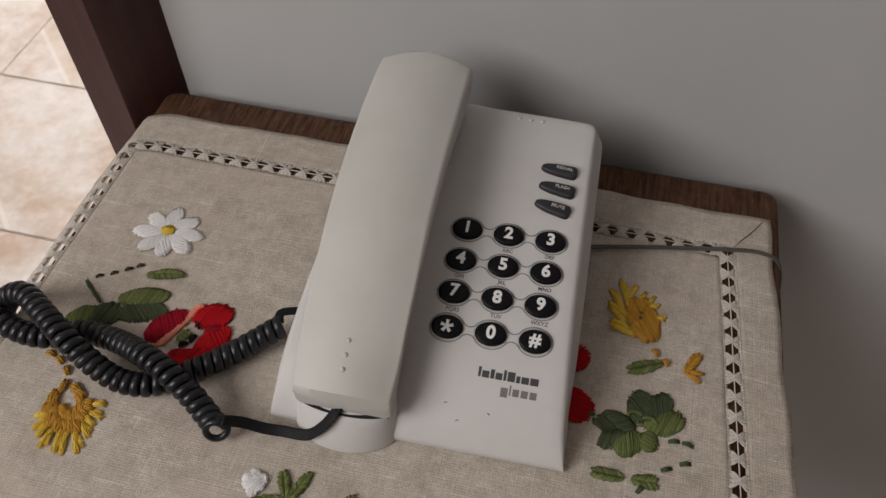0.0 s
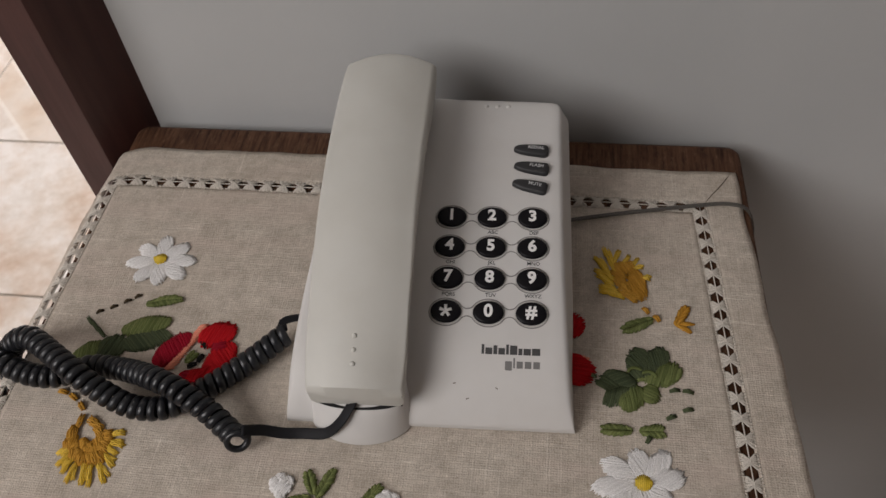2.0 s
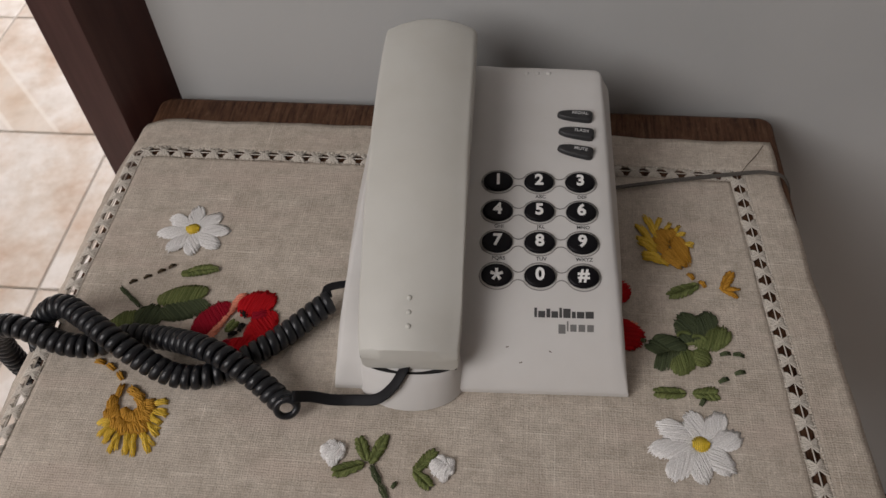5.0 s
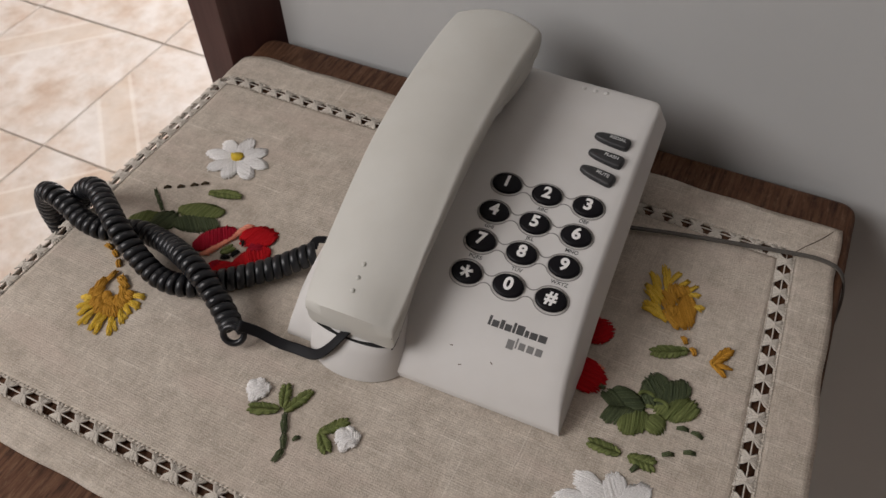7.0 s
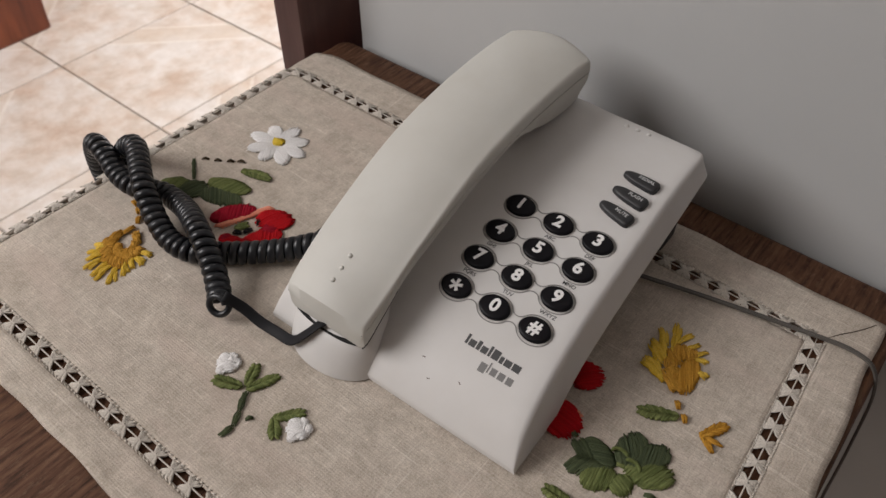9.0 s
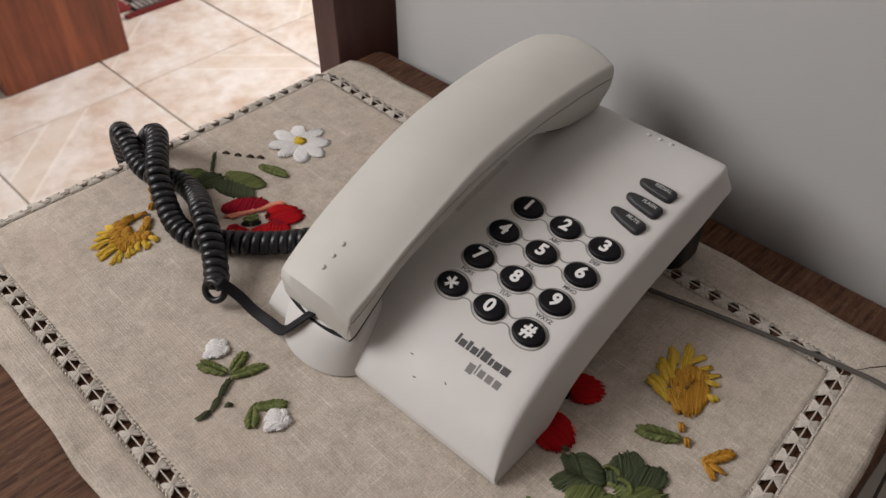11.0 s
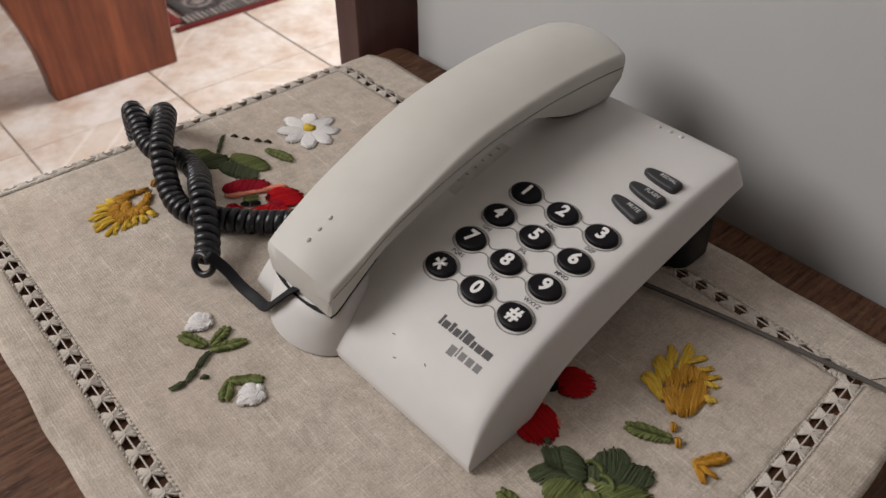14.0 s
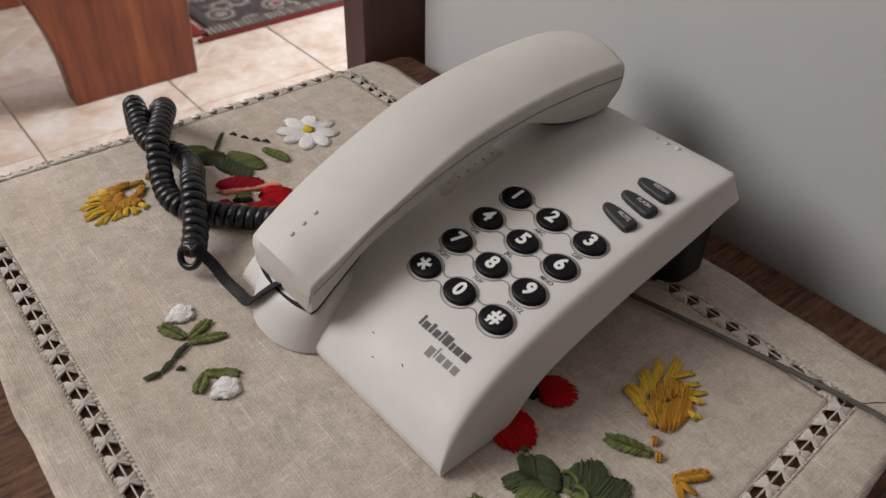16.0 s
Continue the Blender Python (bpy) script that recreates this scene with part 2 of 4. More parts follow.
tile_mat.node_tree.links.new(comb.outputs[0], shift.inputs[1])
cloud = noise_tex(tile_mat, shift.outputs[0], 9.0, 6.0, 0.65)
vein = noise_tex(tile_mat, shift.outputs[0], 26.0, 5.0, 0.7)
tcx = ramp(tile_mat, cloud, [(0.32, (0.56, 0.43, 0.34)), (0.46, (0.66, 0.58, 0.51)), (0.60, (0.74, 0.70, 0.66))])
tcx = mix(tile_mat, tcx, ramp(tile_mat, vein, [(0.35, (0.80, 0.76, 0.71)), (0.6, (1.03, 1.03, 1.03))]), 0.6, "MULTIPLY")
sep = tile_mat.node_tree.nodes.new("ShaderNodeSeparateXYZ")
tile_mat.node_tree.links.new(tco, sep.inputs[0])
diag = maths(tile_mat, "ABSOLUTE", maths(tile_mat, "ADD", maths(tile_mat, "ADD", sep.outputs[0], sep.outputs[1]), -0.17), 0.0)
band = maths(tile_mat, "LESS_THAN", maths(tile_mat, "ABSOLUTE", maths(tile_mat, "SUBTRACT", diag, 0.05), 0.0), 0.006)
tcx = mix(tile_mat, tcx, (0.80, 0.75, 0.68), maths(tile_mat, "MULTIPLY", band, 0.45))
inner = maths(tile_mat, "LESS_THAN", diag, 0.044)
tcx = mix(tile_mat, tcx, (0.60, 0.49, 0.38), maths(tile_mat, "MULTIPLY", maths(tile_mat, "MULTIPLY", inner, vein), 0.7))
colour_in(tile_mat, tcx)
bump_in(tile_mat, vein, 0.05, 0.002)

# woven rug
rug_mat = mat("woven_rug_field", (0.2, 0.16, 0.15), 0.95)
rv = coords(rug_mat)
vor = node(rug_mat, "ShaderNodeTexVoronoi", Scale=11.0)
rug_mat.node_tree.links.new(rv, vor.inputs["Vector"])
rc = ramp(rug_mat, vor.outputs["Distance"], [(0.12, (0.20, 0.06, 0.055)), (0.22, (0.40, 0.36, 0.33)), (0.36, (0.05, 0.045, 0.05)), (0.46, (0.34, 0.31, 0.29)), (0.60, (0.07, 0.06, 0.065))])
rc = mix(rug_mat, rc, ramp(rug_mat, noise_tex(rug_mat, rv, 90.0, 3.0), [(0.35, (0.45, 0.42, 0.42)), (0.65, (1.2, 1.2, 1.2))]), 0.9, "MULTIPLY")
colour_in(rug_mat, rc)
bump_in(rug_mat, noise_tex(rug_mat, rv, 500.0), 0.6, 0.003)
rug_red = thread("rug_red_border", (0.12, 0.020, 0.020), (0.20, 0.035, 0.032), 0.95)
rug_grey = thread("rug_grey_border", (0.16, 0.15, 0.14), (0.36, 0.33, 0.30), 0.95)


# ---- mesh helpers ----
def part(name, bm, material, parent=None, label="", smooth=True):
    """One mesh object from a bmesh, under a thing or a part."""
    me = bpy.data.meshes.new(name)
    bmesh.ops.recalc_face_normals(bm, faces=bm.faces[:])
    for f in bm.faces:
        f.smooth = smooth
    bm.to_mesh(me)
    bm.free()
    me.materials.append(material)
    ob = new(name, me)
    ob.parent = parent
    if label:
        ob["label"] = label
    return ob


def empty(name, m, label, category, group=""):
    ob = new(name)
    ob.matrix_world = m
    return tagged(ob, label, category, group)


def crease(ob, degrees=35):
    """Sharp edges above that angle, the rest smooth."""
    bm = bmesh.new()
    bm.from_mesh(ob.data)
    for e in bm.edges:
        e.smooth = not (len(e.link_faces) == 2 and e.calc_face_angle(0) > radians(degrees))
    bm.to_mesh(ob.data)
    bm.free()
    return ob


def box(bm, x0, x1, y0, y1, z0, z1, bevel=0.0, segments=2):
    geo = bmesh.ops.create_cube(bm, size=1, matrix=Matrix.LocRotScale(
        ((x0 + x1) / 2, (y0 + y1) / 2, (z0 + z1) / 2), None, (x1 - x0, y1 - y0, z1 - z0)))
    if bevel:
        edges = list({e for v in geo["verts"] for e in v.link_edges})
        bmesh.ops.bevel(bm, geom=edges, offset=bevel, segments=segments, affect="EDGES", profile=0.5)
    return bm


def loft(bm, rings, caps=True, closed=True):
    """Skin over rings of equal count."""
    vs = [[bm.verts.new(p) for p in ring] for ring in rings]
    n = len(vs[0])
    for a, b in zip(vs, vs[1:]):
        for i in range(n if closed else n - 1):
            j = (i + 1) % n
            bm.faces.new((a[i], a[j], b[j], b[i]))
    if caps:
        bm.faces.new(vs[0][::-1])
        bm.faces.new(vs[-1])
    return vs


def smooth_path(points, step):
    """Catmull-Rom through the points, resampled at even steps."""
    p = [Vector(q) for q in points]
    p = [2 * p[0] - p[1]] + p + [2 * p[-1] - p[-2]]
    dense = []
    for i in range(1, len(p) - 2):
        for k in range(24):
            t = k / 24
            dense.append(0.5 * (2 * p[i] + (p[i + 1] - p[i - 1]) * t + (2 * p[i - 1] - 5 * p[i] + 4 * p[i + 1] - p[i + 2]) * t * t
                                + (3 * p[i] - p[i - 1] - 3 * p[i + 1] + p[i + 2]) * t ** 3))
    dense.append(p[-2])
    out, left = [dense[0]], step
    for a, b in zip(dense, dense[1:]):
        d, run = (b - a).length, 0.0
        while d - run >= left:
            run += left
            out.append(a + (b - a) * (run / d))
            left = step
        left -= d - run
    return out


def frames_along(path, up=(0, 0, 1)):
    """A turning frame (tangent, side, up) carried along the path."""
    got, u = [], Vector(up)
    for i, q in enumerate(path):
        t = (path[min(i + 1, len(path) - 1)] - path[max(i - 1, 0)]).normalized()
        u = (u - t * u.dot(t)).normalized()
        got.append((t, t.cross(u), u.copy()))
    return got


def tube(bm, points, r, sides=6, ends=0.55, flat=1.0):
    """A round thread through the points, thinner at its ends."""
    pts = [Vector(q) for q in points]
    rings = []
    for i, (q, (t, s, u)) in enumerate(zip(pts, frames_along(pts))):
        k = r * (ends if i in (0, len(pts) - 1) else 1.0)
        rings.append([q + s * k * math.cos(a) + u * k * flat * math.sin(a) for a in (2 * math.pi * j / sides for j in range(sides))])
    loft(bm, rings)


def strap(bm, points, width, thick, up=(0, 0, 1), step=0.002):
    """A flat lead with rounded edges."""
    path = smooth_path(points, step)
    rings = []
    for q, (t, s, u) in zip(path, frames_along(path, up)):
        ring = []
        for a in (2 * math.pi * j / 12 for j in range(12)):
            c, d = math.cos(a), math.sin(a)
            ring.append(q + s * width / 2 * math.copysign(abs(c) ** 0.5, c) + u * thick / 2 * math.copysign(abs(d) ** 0.6, d))
        rings.append(ring)
    loft(bm, rings)


def spline(xs, ys):
    """A smooth curve through stations, as a function."""
    xs, ys = np.array(xs, float), np.array(ys, float)
    m = np.gradient(ys, xs)

    def at(x):
        x = min(max(x, xs[0]), xs[-1])
        i = min(int(np.searchsorted(xs, x, side="right")) - 1, len(xs) - 2)
        h = xs[i + 1] - xs[i]
        t = (x - xs[i]) / h
        return float((2 * t ** 3 - 3 * t * t + 1) * ys[i] + (t ** 3 - 2 * t * t + t) * h * m[i] + (3 * t * t - 2 * t ** 3) * ys[i + 1] + (t ** 3 - t * t) * h * m[i + 1])
    return at


# ---- the room ----
TOP = 0.722                      # upper face of the cloth
WALL = 0.397                     # face of the wall behind the table
WEST, EAST, SOUTH, NORTH, HIGH = -3.1, 0.85, -3.4, 3.6, 3.0


def structure(ob, label):
    return tagged(ob, label, "", "", "structure")


def slab(name, x0, x1, y0, y1, z0, z1, material, label, bevel=0.0):
    return structure(part(name, box(bmesh.new(), x0, x1, y0, y1, z0, z1, bevel), material, None, "", False), label)


slab("floor", WEST - 0.2, EAST + 0.2, SOUTH - 0.2, NORTH + 0.2, -0.12, -0.0035, grout, "grouted bed of a cream ceramic tile floor")
slab("ceiling", WEST - 0.2, EAST + 0.2, SOUTH - 0.2, NORTH + 0.2, HIGH, HIGH + 0.1, ceiling_paint, "plain off-white ceiling, out of view")
slab("wall_north", -0.320, EAST + 0.15, WALL, WALL + 0.15, 0, HIGH, plaster, "smooth pale grey painted wall behind the table")
slab("wall_north_lintel", WEST, -0.320, WALL, WALL + 0.15, 2.15, HIGH, plaster, "white painted wall over a wide opening")
# unseen closing walls, added with openings for the daylight lamps
for nm, x0, x1, z0, z1 in (("wall_far_a", WEST - 0.15, -1.85, 0, HIGH), ("wall_far_b", -0.05, EAST + 0.15, 0, HIGH), ("wall_far_c", -1.85, -0.05, 0, 0.75), ("wall_far_d", -1.85, -0.05, 2.35, HIGH)):
    slab(nm, x0, x1, NORTH, NORTH + 0.15, z0, z1, unseen_beige, "unseen beige far wall of the next room, added round a window lamp")
# unseen wall set close and dark to block bounce light from the east
slab("wall_east", EAST, EAST + 0.15, SOUTH, NORTH, 0, HIGH, bounce_cut_brown, "unseen dark brown wall, added to cut bounce light from the right")
# invented jog that brings the window lamp near the table
for nm, x, y0, y1, z0, z1 in (("wall_west_a", -1.55, SOUTH, -1.75, 0, HIGH), ("wall_west_b", -1.55, -0.48, -0.45, 0, HIGH), ("wall_west_c", -1.55, -1.75, -0.48, 0, 1.35),
                              ("wall_west_d", -1.55, -1.75, -0.48, 2.75, HIGH), ("wall_west_e", WEST, -0.45, NORTH, 0, HIGH)):
    slab(nm, x - 0.15, x, y0, y1, z0, z1, unseen_beige, "unseen beige wall, added to close the room round the window lamp")
slab("wall_alcove", WEST, -1.70, -0.60, -0.45, 0, HIGH, unseen_beige, "unseen beige wall, added to close the room beside the slab table")
slab("wall_south", WEST - 0.15, EAST + 0.15, SOUTH - 0.15, SOUTH, 0, HIGH, unseen_beige, "unseen beige wall, added to close the room")

bm = bmesh.new()
prof = [(-0.2905, WALL + 0.001), (-0.3165, 0.3605), (-0.3185, 0.3590), (-0.3470, 0.3600), (-0.3490, 0.3620), (-0.3490, WALL + 0.17), (-0.3195, WALL + 0.17), (-0.3195, WALL + 0.001)]
loft(bm, [[(x, y, z) for x, y in prof] for z in (0.0, 2.15)])
structure(crease(part("door_frame_1", bm, mahogany), 20), "dark mahogany painted door frame beside the table")

bm = bmesh.new()
loft(bm, [[(x, WALL - 0.001 - d, z) for d, z in ((0, 0), (0.014, 0), (0.014, 0.062), (0.010, 0.071), (0, 0.073))] for x in (-0.290, EAST)])
structure(crease(part("baseboard", bm, mahogany), 20), "dark red-brown wooden baseboard along the wall")


# ---- small wooden table ----
def rounded_slab(bm, x0, x1, y0, y1, z0, z1, r, edge):
    def outline(inset):
        pts = []
        for cx, cy, a0 in ((x1 - r, y1 - r, 0), (x0 + r, y1 - r, 90), (x0 + r, y0 + r, 180), (x1 - r, y0 + r, 270)):
            for k in range(7):
                a = radians(a0 + 15 * k)
                pts.append((cx + (r - inset) * math.cos(a), cy + (r - inset) * math.sin(a)))
        return pts
    loft(bm, [[(x, y, z) for x, y in outline(i)] for i, z in ((edge, z0), (0, z0 + edge), (0, z1 - edge), (edge * 0.3, z1 - edge * 0.3), (edge, z1))])


def side_table():
    t = empty("side_table", pose(0, 0, 0), "small worn walnut side table against the wall", "table")
    bm = bmesh.new()
    rounded_slab(bm, -0.2995, 0.1315, -0.045, 0.3862, TOP - 0.0265, TOP - 0.0025, 0.010, 0.004)
    for v in bm.verts:
        v.co.x += (0.386 - v.co.y) * 0.009 if v.co.x > 0 else 0.0
    crease(part("tabletop", bm, walnut, t), 50)
    for x in (-0.282, 0.080):
        for y in (-0.020, 0.345):
            bm = bmesh.new()
            loft(bm, [[(x + a, y + b, z) for a, b in ((0, 0), (w, 0), (w, w), (0, w))] for z, w in ((0.0, 0.022), (0.60, 0.030), (TOP - 0.0265, 0.030))])
            part("leg", bm, walnut, t, "", False)
    for x0, x1, y0, y1 in ((-0.252, 0.080, -0.012, 0.004), (-0.252, 0.080, 0.355, 0.371), (-0.276, -0.260, 0.010, 0.345), (0.1160, 0.1318, -0.030, 0.372)):
        bm = box(bmesh.new(), x0, x1, y0, y1, TOP - 0.106, TOP - 0.0265, 0.002)
        for v in bm.verts:
            v.co.x += (0.386 - v.co.y) * 0.009 if v.co.x > 0.1 else 0.0
        part("apron", bm, walnut, t, "", False)
    return t


side_table()

# ---- embroidered linen cloth ----
EDGE_X = -0.2995


def cloth_place(s, t):
    """Metres along and across the hem square (0.4 x 0.26) to the place in the room; the side past the table's edge hangs down."""
    u, v = s / 0.4, t / 0.26
    x = (1 - v) * (-0.3010 + u * 0.4155) + v * (-0.2965 + u * 0.3958)
    y = 0.0680 + v * (0.2605 - 0.0020 * u)
    y -= 0.026 * max(0.0, (0.020 - s) / 0.048) ** 2 * min(1.0, max(0.0, (t - 0.19) / 0.10))
    wob = noise.noise(Vector((s * 14, t * 14, 0)))
    z = TOP - 0.0008 - 0.0006 * wob - 0.0005 * noise.noise(Vector((s * 42, t * 42, 5)))
    loose = min(1.0, max(0.0, (0.012 - t) / 0.03) + max(0.0, (0.004 - s) / 0.03))
    z += 0.0022 * loose * abs(noise.noise(Vector((s * 34 + 9, t * 60, 2)))) + 0.0010 * loose * abs(noise.noise(Vector((s * 80, t * 90, 8))))
    if t > 0.285 or t < -0.02:
        y += 0.0016 * noise.noise(Vector((s * 30, 3, 0)))
    if s > 0.41:
        x += 0.0016 * noise.noise(Vector((t * 30, 7, 0)))
    over = EDGE_X + 0.002 - x
    if over > 0:
        a = min(over / 0.0065, 1.35)
        x = EDGE_X + 0.002 - 0.0065 * math.sin(a)
        z -= 0.0065 * (1 - math.cos(a))
        rest = over - 0.0065 * a
        if rest > 0:
            x -= rest * 0.70 + 0.0020 * noise.noise(Vector((t * 26, 1, 0))) * min(rest / 0.01, 1)
            z -= rest * 0.70
    return Vector((x, y, z))


def lines(stops, step):
    out = [stops[0]]
    for a, b in zip(stops, stops[1:]):
        n = max(1, round((b - a) / step))
        out += [a + (b - a) * k / n for k in range(1, n + 1)]
    return out


GAP = 0.0036
cloth = empty("embroidered_cloth", pose(0, 0, 0), "natural linen cloth embroidered with flowers, openwork hem, on the table", "tablecloth")
bm = bmesh.new()
ss = lines([-0.033, -GAP, GAP, 0.4 - GAP, 0.4 + GAP, 0.4275], 0.004)
ts = lines([-0.0245, -GAP, GAP, 0.26 - GAP, 0.26 + GAP, 0.2920], 0.004)
grid = [[bm.verts.new(cloth_place(s, t)) for s in ss] for t in ts]
for j in range(len(ts) - 1):
    for i in range(len(ss) - 1):
        s, t = (ss[i] + ss[i + 1]) / 2, (ts[j] + ts[j + 1]) / 2
        if -GAP < s < 0.4 + GAP and -GAP < t < 0.26 + GAP and (abs(s) < GAP or abs(s - 0.4) < GAP or abs(t) < GAP or abs(t - 0.26) < GAP):
            continue
        bm.faces.new((grid[j][i], grid[j][i + 1], grid[j + 1][i + 1], grid[j + 1][i]))
for v in [v for v in bm.verts if not v.link_faces]:
    bm.verts.remove(v)
sheet = part("linen_sheet", bm, linen, cloth)
if sheet.data.polygons[len(sheet.data.polygons) // 2].normal.z < 0:
    sheet.data.flip_normals()
thick = sheet.modifiers.new("thickness", "SOLIDIFY")
thick.thickness, thick.offset = 0.0013, -1.0


def thread_bundle_mesh():
    """Hem threads gathered at the waist, in the band's own axes: x along it, y across."""
    bm = bmesh.new()
    waist = Vector((0, 0, 0.0006))
    for k in range(9):
        f = (k - 4) / 4
        e, c, h = f * 0.0044 + random.uniform(-2, 2) * 1e-4, f * 0.0010, random.uniform(-1, 3) * 1e-4
        first = len(bm.verts)
        tube(bm, [(e, -0.0050, -0.0005), (e * 0.82, -0.0029, 0.0003 + h), (c, random.uniform(-3, 3) * 1e-4, 0.0007), (e * 0.82, 0.0029, 0.0003 - h), (e + random.uniform(-3, 3) * 1e-4, 0.0050, -0.0005)], 0.00062, 5)
        bm.verts.ensure_lookup_table()
        bm.verts[first + 13].co = waist
    first = len(bm.verts)
    tube(bm, [(-0.0014, 0.0003, 0.0004), (0, 0.0002, 0.0012), (0.0014, -0.0003, 0.0004)], 0.0006, 5)
    bm.verts.ensure_lookup_table()
    bm.verts[first + 8].co = waist
    bmesh.ops.remove_doubles(bm, verts=bm.verts[:], dist=1e-7)
    me = bpy.data.meshes.new("hem_knot")
    for f in bm.faces:
        f.smooth = True
    bm.to_mesh(me)
    bm.free()
    me.materials.append(t_linen)
    return me


bundle = thread_bundle_mesh()
for a, b in (((0, 0.26), (0.4, 0.26)), ((0, 0), (0.4, 0)), ((0, 0), (0, 0.26)), ((0.4, 0), (0.4, 0.26))):
    span = math.hypot(b[0] - a[0], b[1] - a[1])
    n = round(span / 0.0116)
    for k in range(n):
        f = (k + 0.5) / n
        s, t = a[0] + (b[0] - a[0]) * f, a[1] + (b[1] - a[1]) * f
        p, q = cloth_place(s, t), cloth_place(s + (b[0] - a[0]) * 0.004, t + (b[1] - a[1]) * 0.004)
        ax = (q - p).normalized()
        w = cloth_place(s + (0.002 if a[0] == b[0] else 0), t + (0.002 if a[1] == b[1] else 0)) - p
        ay = (w - ax * w.dot(ax)).normalized()
        if ax.cross(ay).z < 0:
            ax = -ax
        m = Matrix((ax, ay, ax.cross(ay))).transposed().to_4x4()
        ob = new("hem_knot", bundle)
        ob.parent = cloth
        ob.matrix_basis = Matrix.Translation(p) @ m @ pose(0, 0, 0, 0, 0, random.uniform(-7, 7)) @ Matrix.Scale(random.uniform(0.94, 1.06), 4)
    bm = bmesh.new()
    m = 60
    tube(bm, [cloth_place(a[0] + (b[0] - a[0]) * k / m, a[1] + (b[1] - a[1]) * k / m) + Vector((0, 0, 0.0005)) for k in range(m + 1)], 0.0004, 5)
    part("hem_thread", bm, t_linen, cloth)
    for side in (-1, 1):
        bm = bmesh.new()
        ox, oy = (0.0042 * side, 0) if a[0] == b[0] else (0, 0.0042 * side)
        m = 150
        for k in range(m):
            f, g = k / m, (k + 0.72) / m
            p = cloth_place(a[0] + (b[0] - a[0]) * f + ox, a[1] + (b[1] - a[1]) * f + oy)
            q = cloth_place(a[0] + (b[0] - a[0]) * g + ox * 1.15, a[1] + (b[1] - a[1]) * g + oy * 1.15)
            tube(bm, [p + Vector((0, 0, 0.0001)), (p + q) / 2 + Vector((0, 0, 0.0005)), q + Vector((0, 0, 0.0001))], 0.00042, 5)
        tagged(part("edge_stitching", bm, t_linen, cloth), kind="stuff")

# mitred fold at the corner of the hem
bm = bmesh.new()
tube(bm, [cloth_place(0.4045 + k * 0.0045, 0.2645 + k * 0.0062) + Vector((0, 0, 0.0001)) for k in range(5)], 0.0003, 4)
part("mitre_fold", bm, t_brown, cloth)

# embroidery: raised satin stitches
LIE = TOP - 0.0004


def satin(parent, name, material, x0, y0, x1, y1, w, slant=55, n=0, high=0.0014, r=0.00075, lean=0.0, label=""):
    """A leaf or petal of slanting threads on both sides of its middle line, from its base to its tip."""
    r, high = r * 0.72, high * 0.62
    bm = bmesh.new()
    a, b = Vector((x0, y0, 0)), Vector((x1, y1, 0))
    ax = (b - a).normalized()
    sd = Vector((-ax.y, ax.x, 0))
    n = n or max(6, int((b - a).length / (r * 1.25)))
    for side in (-1, 1):
        for k in range(n):
            f = (k + 0.3) / n * (1 - min(0.30, 0.30 * w / (b - a).length))
            half = w / 2 * max(0.16, math.sin(math.pi * min(1, f * 0.86 + 0.16)) ** 0.7) * random.uniform(0.80, 1.12)
            c = a + (b - a) * f + sd * lean * w * math.sin(math.pi * f)
            d = (ax * math.cos(radians(slant)) + sd * side * math.sin(radians(slant)))
            e = c + d * half / math.sin(radians(slant)) * 0.92
            z0 = Vector((0, 0, LIE))
            tube(bm, [c + z0 + Vector((0, 0, high * 0.7)), c.lerp(e, 0.5) + z0 + Vector((0, 0, high * random.uniform(0.8, 1.1))),
                      c.lerp(e, 0.85) + z0 + Vector((0, 0, high * 0.55)), e + z0], r * random.uniform(0.75, 1.25), 5)
    return part(name, bm, material, parent, label)


def blob(parent, name, material, cx, cy, rx, ry, angle, slant=0, r=0.0006, high=0.0008, label=""):
    """A rounded petal of side-by-side threads: an oval with a rough edge; slant turns the threads from its long axis."""
    bm = bmesh.new()
    ca, sa = math.cos(radians(angle)), math.sin(radians(angle))
    cs, sn = math.cos(radians(slant)), math.sin(radians(slant))
    qa = (cs / rx) ** 2 + (sn / ry) ** 2
    reach = math.hypot(rx * sn, ry * cs)
    o = -reach * 0.96
    while o < reach * 0.96:
        px, py = -sn * o, cs * o
        qb = 2 * (px * cs / rx ** 2 + py * sn / ry ** 2)
        qc = (px / rx) ** 2 + (py / ry) ** 2 - 1
        disc = qb * qb - 4 * qa * qc
        if disc > 0:
            ends = [(-qb + k * math.sqrt(disc)) / (2 * qa) * random.uniform(0.86, 1.07) for k in (-1, 1)]
            pts = []
            for f in (0.0, 0.2, 0.5, 0.8, 1.0):
                t = ends[0] + (ends[1] - ends[0]) * f
                x, y = px + cs * t, py + sn * t
                dome_z = high * (0.35 + 0.65 * math.sqrt(max(0.0, 1 - min(1.0, (x / rx) ** 2 + (y / ry) ** 2)))) if 0 < f < 1 else 0.0
                pts.append((cx + ca * x - sa * y, cy + sa * x + ca * y, LIE + dome_z * random.uniform(0.85, 1.15)))
            tube(bm, pts, r * random.uniform(0.75, 1.2), 5)
        o += r * 1.25
    return part(name, bm, material, parent, label)


